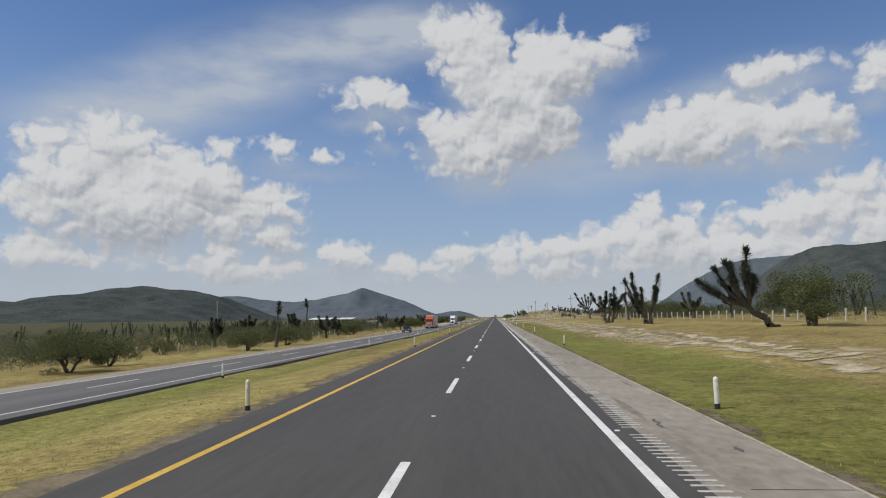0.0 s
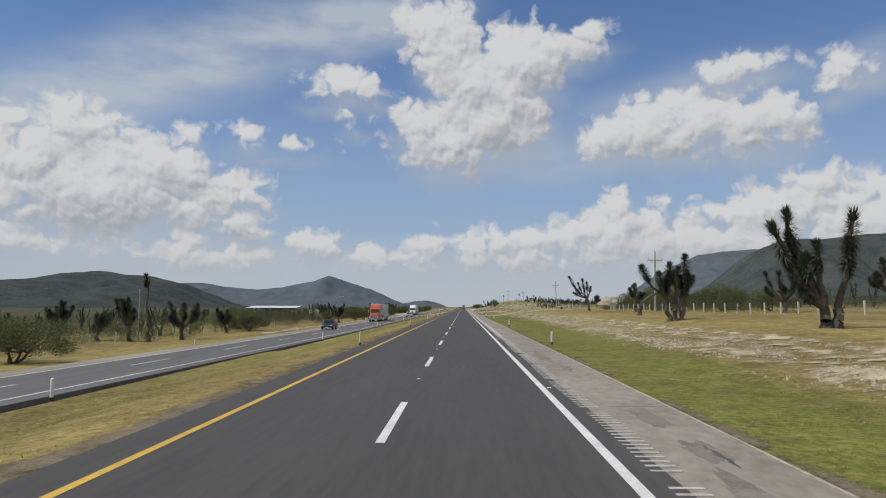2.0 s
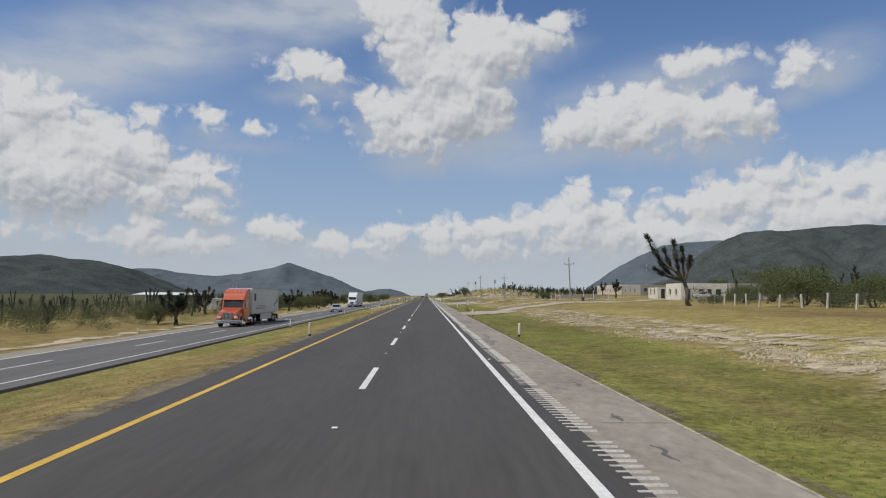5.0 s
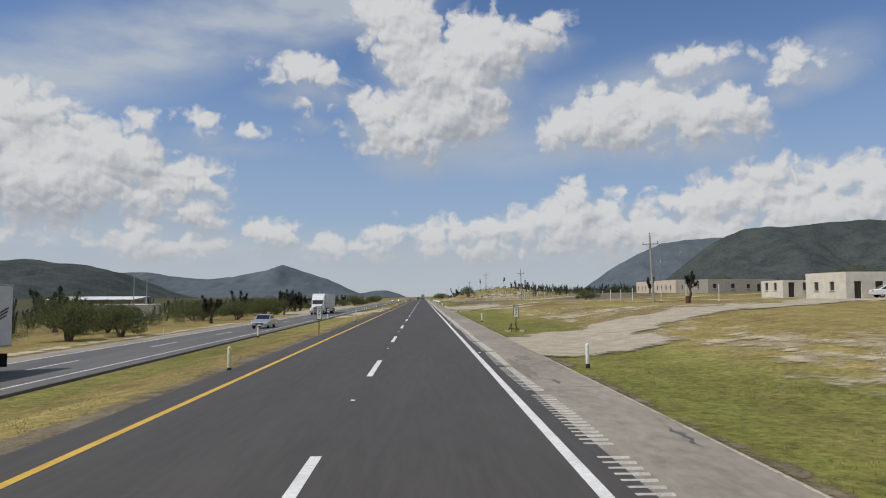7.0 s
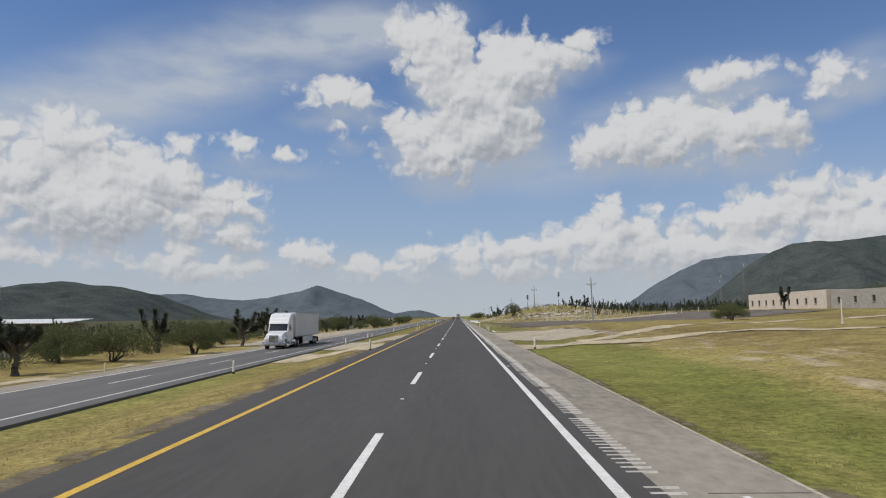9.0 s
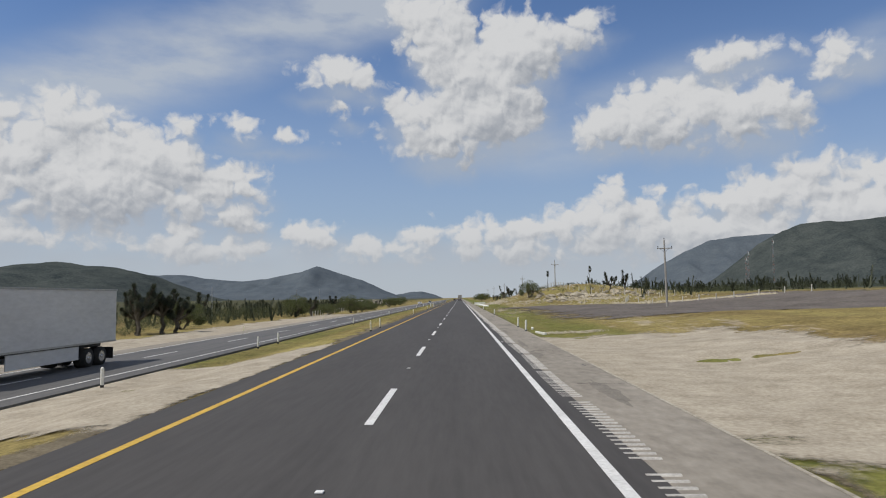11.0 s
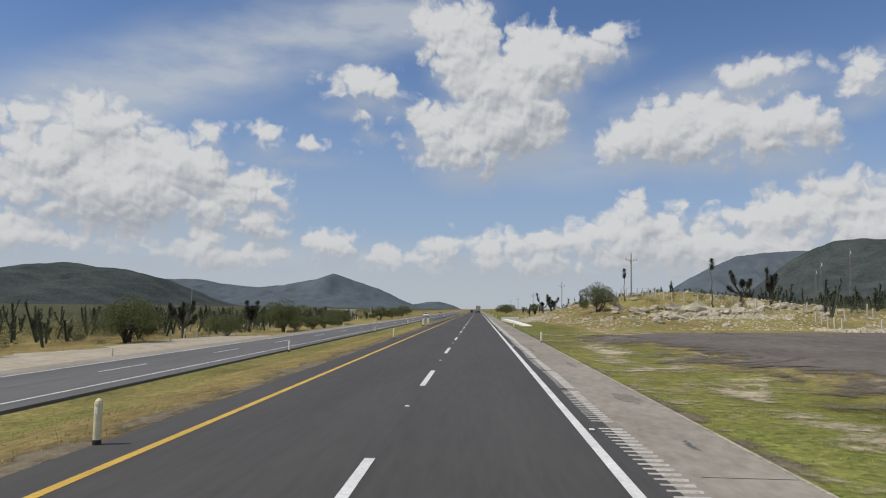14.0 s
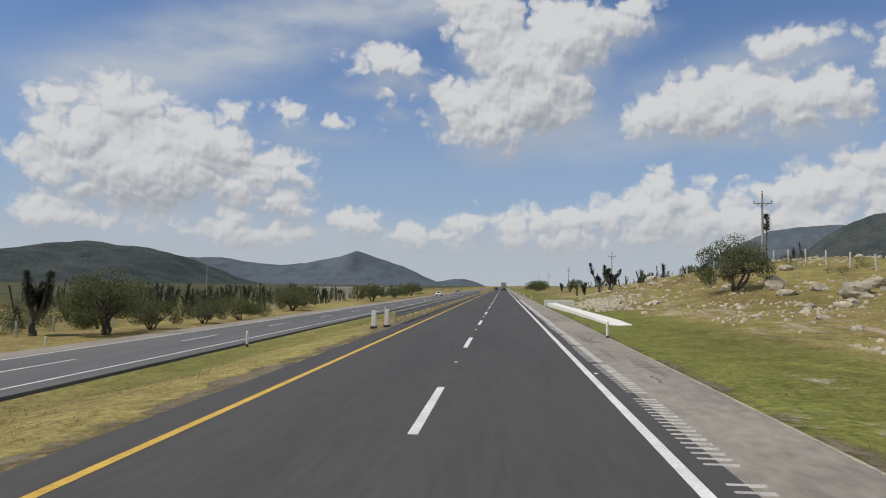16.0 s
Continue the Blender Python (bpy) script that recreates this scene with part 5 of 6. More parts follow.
def delineator_meshes(body):
    out = []
    bm = B()
    tube(bm, (0, 0, -0.15), (0, 0, 0.72), 0.062, 0.062, 12)
    out.append(("shaft", bm, M[body]))
    bm = B()
    tube(bm, (0, 0, 0.0), (0, 0, 0.14), 0.068, 0.068, 12)
    out.append(("base_band", bm, M["black"]))
    bm = B()
    tube(bm, (0, 0, 0.70), (0, 0, 0.755), 0.066, 0.052, 12)
    tube(bm, (0, 0, 0.755), (0, 0, 0.785), 0.052, 0.02, 12)
    out.append(("cap", bm, M[body]))
    bm = B()
    block(bm, (0, -0.062, 0.60), (0.05, 0.014, 0.10), 0.004)
    out.append(("reflector", bm, M["reflector"]))
    res = []
    for name, bm, m in out:
        me = bpy.data.meshes.new(name)
        bm.to_mesh(me)
        bm.free()
        me.materials.append(m)
        res.append((name, me))
    return res


DELS = {b: delineator_meshes(b) for b in ("post_white", "post_cream")}


def delineator(x, y, z, body="post_white", lean=0.0):
    e = thing("delineator_post", "white roadside delineator post with a black foot band" if body == "post_white" else "cream roadside delineator post with a black foot band", "post", "delineator posts")
    e.matrix_basis = pose(x, y, z, lean, lean * .6, rng.uniform(-8, 8))
    for name, me in DELS[body]:
        o = new(name, me)
        o.parent = e


for y in (15.7, 54, 95.7, 136, 177, 216.5, 257, 299, 353.4, 359.6, 396, 438, 475.5, 560, 600, 640, 680):
    delineator(5.5 if y < 300 else 4.72, y, ground_z(5.2, y), "post_white", rng.uniform(-2, 2))
for y in (15.5, 53, 95.0, 135.8, 176, 216, 257, 298.5, 354.8, 360.5, 399.5, 439.6):
    delineator(-6.1 if y < 200 else -5.72, y, ground_z(-6.0, y), "post_cream", rng.uniform(-2, 2))
for y in (36, 76, 118, 158, 205, 250, 291, 332, 352, 357, 393, 437, 478, 520, 560):
    x = opp_x(y) + 1.75
    delineator(x, y, ground_z(x, y), "post_white", rng.uniform(-2, 2))
for y in (30, 70, 118, 158, 199, 232, 263, 300, 345, 388, 436, 480, 520, 560):
    x = opp_x(y) - 10.2
    delineator(x, y, ground_z(x, y), "post_cream", rng.uniform(-3, 3))


def letters(text, size, m):
    cu = bpy.data.curves.new("text", "FONT")
    cu.body, cu.size, cu.align_x, cu.align_y, cu.extrude = text, size, "CENTER", "CENTER", 0.002
    o = bpy.data.objects.new("text", cu)
    scene.collection.objects.link(o)
    me = bpy.data.meshes.new_from_object(o.evaluated_get(bpy.context.evaluated_depsgraph_get()))
    bpy.data.objects.remove(o)
    me.materials.clear()
    me.materials.append(m)
    return me


def km_sign(x, y):
    e = thing("kilometre_marker", "white kilometre marker sign with black numbers on a steel post", "road sign", "kilometre markers", (x, y, ground_z(x, y)))
    part("post", block(B(), (0, 0.02, 0.75), (0.05, 0.05, 1.7), 0.006), M["rust"], e, "dark steel post")
    plate = part("plate", block(B(), (0, -0.02, 1.32), (0.34, 0.012, 0.80), 0.004), M["sign_white"], e)
    bm = B()
    for sx, sz, cx, cz in ((0.34, 0.028, 0, 0.386), (0.34, 0.028, 0, -0.386), (0.028, 0.744, 0.156, 0), (0.028, 0.744, -0.156, 0)):
        block(bm, (cx, -0.029, 1.32 + cz), (sx, 0.006, sz))
    part("border", bm, M["black"], plate, "black border")
    for txt, z, s in (("km", 1.60, 0.17), ("7", 1.39, 0.27), ("7", 1.14, 0.27)):
        o = new("lettering", letters(txt, s, M["black"]))
        o.parent = plate
        o.matrix_basis = pose(0, -0.031, z, 90, 0, 0)


km_sign(6.28, 239.8)
km_sign(-6.05, 237.2)
e = thing("wooden_trestle", "broken wooden trestle leaning at the foot of a sign", "trestle", at=(6.2, 240.5, ground_z(6.2, 240.5)))
for k, (a, b) in enumerate((((-.35, 0, 0), (-.12, .1, .55)), ((.38, .1, 0), (.08, .1, .5)), ((-.3, .05, .18), (.4, .12, .12)), ((-.15, -.1, .0), (-.1, .2, .5)))):
    part("beam", tube(B(), a, b, 0.035, 0.03, 6), M["rust"], e)
for k in range(9):
    rock(6.2 + rng.uniform(-.6, .7), 240.3 + rng.uniform(-.5, .5), rng.uniform(.08, .18), "stone heaped at the foot of a sign")


def utility_pole(x, y, z, h, arm=2.2, turn=0.0, lean=(0, 0), second=False):
    e = thing("utility_pole", "weathered utility pole with a crossarm and insulators", "utility pole", "power line poles")
    e.matrix_basis = pose(x, y, z, lean[0], lean[1], turn)
    part("pole", tube(B(), (0, 0, -0.4), (0, 0, h), 0.17, 0.11, 10), M["pole_wood"], e)
    for i, zz in enumerate((h - 1.25,) + ((h - 2.3,) if second else ())):
        c = part("crossarm", block(B(), (0, -0.13, zz), (arm, 0.10, 0.12), 0.01), M["pole_wood"], e)
        for sx in (-arm / 2 + 0.12, arm / 2 - 0.12):
            bm = tube(B(), (sx, -0.13, zz + 0.06), (sx, -0.13, zz + 0.2), 0.02, 0.02, 6)
            tube(bm, (sx, -0.13, zz + 0.17), (sx, -0.13, zz + 0.33), 0.07, 0.045, 8)
            part("insulator", bm, M["dark_trim"], c)
        bm = B()
        tube(bm, (-arm * .3, -0.1, zz - 0.03), (0, -0.1, zz - 0.6), 0.02, 0.02, 6)
        tube(bm, (arm * .3, -0.1, zz - 0.03), (0, -0.1, zz - 0.6), 0.02, 0.02, 6)
        part("brace", bm, M["steel"], c)
    bm = tube(B(), (0, 0, h), (0, 0, h + 0.16), 0.02, 0.02, 6)
    tube(bm, (0, 0, h + 0.13), (0, 0, h + 0.3), 0.07, 0.045, 8)
    part("insulator", bm, M["dark_trim"], e)


utility_pole(30.2, 164.5, lumpy(30.2, 164.5), 9.4, 2.4, lean=(0, 1))
utility_pole(31.0, 287.7, lumpy(31, 287.7), 9.0, 2.2, lean=(0, -2.2), second=False)
utility_pole(30.4, 410, lumpy(30.4, 410), 9.8, 2.2, lean=(0, -1))
utility_pole(30.2, 528.6, lumpy(30.2, 528.6), 8.3, 2.2)
for y, x in ((642, 30), (760, 29), (880, 28), (1000, 28)):
    utility_pole(x, y, lumpy(x, y), 9.5, 2.2)


def plain_pole(x, y, h, lamp=False):
    e = thing("light_pole", "thin pale pole standing in the scrub", "pole", "thin poles", (x, y, lumpy(x, y)))
    part("shaft", tube(B(), (0, 0, -0.2), (0, 0, h), 0.09, 0.06, 8), M["steel"], e)
    part("cap", tube(B(), (0, 0, h), (0, 0, h + 0.12), 0.085, 0.05, 8), M["steel"], e)
    if lamp:
        bm = tube(B(), (0, 0, h - .2), (1.3, 0, h + .1), 0.03, 0.03, 6)
        block(bm, (1.45, 0, h + .1), (0.5, 0.16, 0.1), 0.03)
        part("lamp_arm", bm, M["steel"], e)


for x, y, h, l in ((-45.1, 111, 7.0, False), (-45, 150, 6.5, False), (-44, 304, 7.6, True), (-48.7, 446, 6.6, False), (-43, 494, 6.5, False), (-50, 560, 7.5, False), (-52, 330, 8.2, False)):
    plain_pole(x, y, h, l)


def wire_fence(name_label, pts, spacing, h, body, post_label, wires=4):
    """A line of posts with wires strung between them."""
    e = thing("fence", name_label, "fence", "wire fences")
    post = None
    tops = []
    for (ax, ay), (bx_, by_) in zip(pts, pts[1:]):
        n = max(1, int(math.hypot(bx_ - ax, by_ - ay) / spacing))
        for i in range(n):
            x, y = ax + (bx_ - ax) * i / n, ay + (by_ - ay) * i / n
            z = lumpy(x, y)
            m = pose(x, y, z, rng.uniform(-3, 3), rng.uniform(-3, 3), rng.uniform(0, 40))
            if post is None:
                bm = block(B(), (0, 0, h / 2 - 0.15), (0.14, 0.14, h + 0.3), 0.02)
                post = part("post", bm, M[body], e, post_label)
                post.matrix_basis = m
            else:
                again(post, e, m)
            tops.append(Vector((x, y, z)))
    for k in range(wires):
        bm = B()
        zz = h * (0.25 + 0.7 * k / max(1, wires - 1))
        for a, b in zip(tops, tops[1:]):
            tube(bm, a + Vector((-.08, 0, zz)), b + Vector((-.08, 0, zz)), 0.006, 0.006, 3, False)
        part("wire", bm, M["wire"], e)
    return e


wire_fence("wire fence with pale concrete posts beside the scrub", [(31, 20), (33, 60), (34.5, 110), (33.5, 160), (32.5, 205), (36, 232)], 3.6, 1.25, "concrete", "pale concrete post")
wire_fence("wire fence with pale posts over the rocky mound", [(52, 478), (43, 491), (36, 499), (32.5, 508), (31.5, 520), (31, 532), (26, 575)], 3.2, 1.5, "concrete", "pale concrete post")
wire_fence("low wire fence with pale posts in the scrub", [(-41, 30), (-40, 70), (-39, 110), (-38, 140), (-38, 200)], 5.0, 1.15, "concrete", "pale concrete post", 3)
wire_fence("low wire fence with pale posts in the scrub", [(-32, 462), (-33.5, 490), (-34, 540), (-35, 600)], 4.0, 1.15, "concrete", "pale concrete post", 3)
wire_fence("low wire fence with pale posts in the scrub", [(60, 428), (50, 436), (42, 450), (36, 460), (40, 474), (52, 478)], 3.4, 1.2, "concrete", "pale concrete post", 3)
for x, y, h in ((30.1, 306, 1.9), (29.8, 299, 1.9), (29.7, 292.8, 1.9), (37.1, 302.6, 2.0), (36.9, 291.7, 2.0), (37.9, 283.1, 2.2)):
    t_ = thing("pipe_post", "thin white pipe post at the edge of the driveway", "post", "pipe posts", (x, y, lumpy(x, y)))
    part("shaft", tube(B(), (0, 0, -.2), (0, 0, h), 0.045, 0.045, 8), M["post_white"], t_)
    part("base", tube(B(), (0, 0, -.1), (0, 0, .12), 0.12, 0.09, 8), M["concrete"], t_)
e = thing("steel_drum", "rusty dark steel drum standing on the grass", "drum", at=(30.8, 274.8, lumpy(30.8, 274.8)))
bm = tube(B(), (0, 0, 0), (0, 0, .85), .29, .29, 16)
part("body", bm, M["rust"], e)
for z in (.02, .3, .57, .84):
    part("rim", tube(B(), (0, 0, z - .015), (0, 0, z + .015), .305, .305, 16), M["rust"], e)

# guardrail at the end of the median, with its end posts
e = thing("guardrail", "steel guardrail with dark posts along the median", "guardrail")
gr_y = steps(484, 640, 78)
pf = None
for y in gr_y[::2]:
    m = pose(-6.1, y, ground_z(-6.1, y))
    if pf is None:
        pf = part("post", block(B(), (0, 0, .3), (.12, .15, .95), .01), M["pole_wood"], e, "dark post")
        pf.matrix_basis = m
    else:
        again(pf, e, m)
prof = [(0.0, .42), (.07, .47), (.07, .53), (.0, .58), (.0, .62), (.07, .67), (.07, .73), (.0, .78)]
for k in range(0, len(gr_y) - 2, 2):
    bm = B()
    rows = [[bm.verts.new((-6.02 + a, y, ground_z(-6.1, y) + b)) for a, b in prof] for y in (gr_y[k], gr_y[k + 2])]
    back = [[bm.verts.new((-6.03 + a, y, ground_z(-6.1, y) + b)) for a, b in prof] for y in (gr_y[k], gr_y[k + 2])]
    for r in (rows, back):
        for i in range(len(prof) - 1):
            bm.faces.new((r[0][i], r[0][i + 1], r[1][i + 1], r[1][i]))
    part("rail_beam", bm, M["steel"], e)
for x in (-6.15, -6.75):
    t_ = thing("concrete_marker", "short white concrete post at the guardrail end", "post", "guardrail end posts", (x, 481.5 + (x + 6), ground_z(x, 481)))
    part("body", block(B(), (0, 0, .45), (.24, .24, 1.0), .03), M["post_white"], t_)
    part("foot", block(B(), (0, 0, .05), (.34, .34, .16), .02), M["black"], t_)
# white concrete lining of the culvert, a sloping slab with a raised lip
e = thing("culvert_wall", "whitewashed concrete culvert apron sloping beside the shoulder", "culvert")
cy = steps(487, 526, 13)


def apron(y, u, up):
    """A point on the apron, u across it from the road side."""
    v = (y - 487) / 39
    x = 6.6 - 1.4 * v + u * (1.25 - 0.4 * v)
    return (x, y, ground_z(x, y) - 0.06 + up + 0.40 * v ** 0.6)


bm = B()
rows = [[bm.verts.new(apron(y, u, h)) for u, h in ((0, -.6), (0, .07), (.16, .07), (.2, .02), (1.0, .08), (1.0, -.6))] for y in cy]
for a, b in zip(rows, rows[1:]):
    for k in range(6):
        bm.faces.new((a[k], a[(k + 1) % 6], b[(k + 1) % 6], b[k]))
bm.faces.new(rows[0][::-1])
bm.faces.new(rows[-1])
bmesh.ops.recalc_face_normals(bm, faces=bm.faces[:])
part("apron", bm, M["post_white"], e)
part("head", block(B(), (6.6, 527.0, ground_z(6.6, 527) + .25), (3.4, .4, .9), .04), M["post_white"], e)

for x, y, l, a in ((5.38, 350.7, 2.6, 6), (5.52, 357.2, 1.5, -5)):
    t_ = thing("kerb_piece", "loose white kerb piece lying in the grass", "kerb", "loose kerb pieces", (x, y, ground_z(x, y) + .05), a)
    part("body", block(B(), (0, 0, 0), (.16, l, .14), .03), M["post_white"], t_)

# ---- houses ----


def house(name, x0, x1, y0, y1, z, h, wall, label, windows=(), doors=(), parapet=0.25, left_windows=()):
    """A flat-roofed block with openings on its front (towards -y) and its road side (towards -x)."""
    e = thing(name, label, "house", "roadside buildings")
    t = 0.22

    def wall_with(name_, length, openings, m):
        """A wall of panels round its openings, along local x, outside towards -y."""
        bm = B()
        xs = sorted({0.0, length, *[a for a, b, c, d in openings], *[b for a, b, c, d in openings]})
        for a, b in zip(xs, xs[1:]):
            mid = (a + b) / 2
            cut = [(c, d) for p, q_, c, d in openings if p <= mid <= q_]
            spans, last = [], -0.4
            for c, d in sorted(cut):
                spans.append((last, c))
                last = d
            spans.append((last, h + parapet))
            for c, d in spans:
                if d - c > .01:
                    block(bm, (mid, t / 2, (c + d) / 2), (b - a, t, d - c))
        bmesh.ops.remove_doubles(bm, verts=bm.verts[:], dist=.0005)
        o = part(name_, bm, M[wall], e)
        o.matrix_basis = m
        for p, q_, c, d in openings:
            w = part("window" if c > .3 else "door", block(B(), ((p + q_) / 2, t * .75, (c + d) / 2), (q_ - p, .05, d - c)), M["opening"], o, "dark opening")
            if c > .3:
                bm2 = block(B(), ((p + q_) / 2, -.03, c - .04), (q_ - p + .16, .16, .07), .01)
                part("window_sill", bm2, M["concrete"], w)
        return o
    ops = [(a, a + w, 1.0, 2.1) for a, w in windows] + [(a, a + w, 0.0, 2.1) for a, w in doors]
    wall_with("wall", x1 - x0, ops, pose(x0, y0, z))
    ops2 = [(a, a + w, 1.0, 2.1) for a, w in left_windows]
    wall_with("wall", y1 - y0 - .004, ops2, pose(x0 + .002, y1, z, 0, 0, -90))
    wall_with("wall", y1 - y0 - .004, [], pose(x1 - .002, y0 + .002, z, 0, 0, 90))
    wall_with("wall", x1 - x0, [], pose(x1, y1 + .002, z, 0, 0, 180))
    part("roof", block(B(), ((x0 + x1) / 2, (y0 + y1) / 2, z + h), (x1 - x0 - 2 * t, y1 - y0 - 2 * t, .16)), M["concrete"], e)
    return e


zA = lumpy(70, 392) - .2
house("house", 68.0, 76.0, 382, 417, zA, 3.3, "wall_pink", "long pale plastered house with a row of windows", windows=((1.2, .9), (4.4, .9)), left_windows=tuple((1.6 + 3.6 * k, .95) for k in range(9)))
house("house", 68.6, 78.0, 362, 381.6, zA, 3.0, "wall_grey", "grey unplastered house block with window slots", windows=((1.2, .9), (5.6, .9)), left_windows=((2.2, .9), (7.5, .9), (13, .9)))
house("house", 79.4, 88.0, 368, 380, zA, 3.1, "wall_grey", "low grey block house with bare walls", windows=((1.2, 1.0),), doors=((4, .9),))
zB = lumpy(55, 280) - .1
house("house", 51.3, 60.6, 278, 287, zB, 3.0, "wall_white", "whitewashed roadside house with a door and windows", windows=((3.6, 1.0), (7.0, 1.1)), doors=((1.0, .9), (5.3, .9)), left_windows=((2, 1.0), (5.5, 1.0)))
house("house", 61.0, 76, 277.5, 287, zB, 3.1, "wall_grey", "grey block extension beside a white house", doors=((3, 2.6),))
house("hut", 51.7, 56.4, 293.8, 300.3, lumpy(54, 297) - .05, 2.3, "wall_white", "small whitewashed hut with a door and a window", windows=((2.9, .9),), doors=((.8, .9),), left_windows=((1.2, .9), (3.8, .9)), parapet=.12)

e = thing("shed", "long shed with a white sheet-metal roof on posts", "shed")
zS = -2.3
bm = B()
for k in range(50):
    x = -105.5 + k * .5
    block(bm, (x + .25, 400.2, zS + 4.3 + (.03 if k % 2 else 0)), (.5, 12.4, .05), turn=(4, 0, 0))
part("roof", bm, M["roof_white"], e, "white corrugated roof")
for x in (-104.8, -99, -93, -87, -81.3):
    for y in (395.2, 405.4):
        o = part("post", block(B(), (x, y, zS + 1.85), (.2, .2, 4.4), .02), M["concrete"], e)
part("back_wall", block(B(), (-93, 405.0, zS + 1.8), (23, .18, 4.1)), M["wall_white"], e)
e = thing("house", "low white house behind the bushes", "house", "roadside buildings")
part("wall", block(B(), (-55, 329, -.6), (9, 6, 2.8), .02), M["wall_white"], e)
part("roof", block(B(), (-55, 329, .86), (9.6, 6.6, .14), .02), M["roof_white"], e)
for x in (-57.6, -54.6, -52):
    part("window", block(B(), (x, 325.98, -.3), (.9, .06, 1.0)), M["opening"], e)
for x, y, w in ((-52, 660, 10), (-48, 740, 9)):
    e = thing("house", "far low white building beyond the scrub", "house", "far buildings")
    part("wall", block(B(), (x, y, -.4), (w, 6, 3.0), .02), M["wall_white"], e)
    part("roof", block(B(), (x, y, 1.2), (w + .6, 6.6, .16), .02), M["roof_white"], e)
    part("window", block(B(), (x - w * .25, y - 3.02, -.1), (1.4, .06, 1.0)), M["opening"], e)
    part("window", block(B(), (x + w * .25, y - 3.02, -.1), (1.4, .06, 1.0)), M["opening"], e)

# painted wall with lettering that stands as bars
e = thing("painted_wall", "low pale wall with a line of dark painted lettering", "wall")
zW = lumpy(-44, 392)
part("wall", block(B(), (-49.5, 393, zW + .65), (15, .2, 1.7), .02), M["wall_grey"], e)
part("coping", block(B(), (-49.5, 393, zW + 1.54), (15.2, .3, .1), .02), M["concrete"], e)
part("panel", block(B(), (-48.2, 392.88, zW + .62), (9.6, .03, 1.15)), M["wall_white"], e, "pale painted panel")
x = -52.5
for w in (.5, .5, .5, .5, .5, -.5, .5, .5, .5, .5, .5, .5, .5, .5):
    if w > 0:
        part("lettering", block(B(), (x, 392.855, zW + .72), (.38, .02, .62)), M["black"], e, "dark painted bar")
    x += abs(w) * 1.15

# lattice masts far behind the houses
for x, y, h in ((255, 887, 44), (232, 880, 34), (240, 905, 30)):
    e = thing("radio_mast", "thin red and grey lattice radio mast", "mast", "radio masts", (x, y, lumpy(x, y)))
    for k in range(3):
        a = 2.09 * k
        part("leg", tube(B(), (1.1 * math.cos(a), 1.1 * math.sin(a), 0), (.35 * math.cos(a), .35 * math.sin(a), h), .05, .04, 5), M["steel"], e)
    for k in range(14):
        z0, z1 = h * k / 14, h * (k + 1) / 14
        r0, r1 = 1.1 - .75 * k / 14, 1.1 - .75 * (k + 1) / 14
        bm = B()
        for j in range(3):
            a, b = 2.09 * j, 2.09 * (j + 1)
            tube(bm, (r0 * math.cos(a), r0 * math.sin(a), z0), (r1 * math.cos(b), r1 * math.sin(b), z1), .025, .025, 4, False)
        part("bracing", bm, M["red_paint"] if k % 2 else M["steel"], e)
    part("antenna", block(B(), (.6, -.4, h * .93), (.5, .3, 2.2), .05), M["sign_white"], e)

# ---- vehicles ----


def wheel_pair(e, y, x, r, w, z=0.0, rim="chrome", dual=False):
    """Two wheels on one axle, each with its tyre and rim."""
    for s in (-1, 1):
        cx = s * x
        bm = tube(B(), (cx - s * w, y, z + r), (cx, y, z + r), r * .97, r * .97, 24)
        tube(bm, (cx - s * w * .85, y, z + r), (cx - s * w * .15, y, z + r), r, r, 24)
        wh = part("wheel", bm, M["rubber"], e, "black tyre", True)
        bm = tube(B(), (cx - s * .05, y, z + r), (cx + s * .012, y, z + r), r * .60, r * .56, 18)
        tube(bm, (cx, y, z + r), (cx + s * .06, y, z + r), r * .2, r * .14, 10)
        part("rim", bm, M[rim], wh)


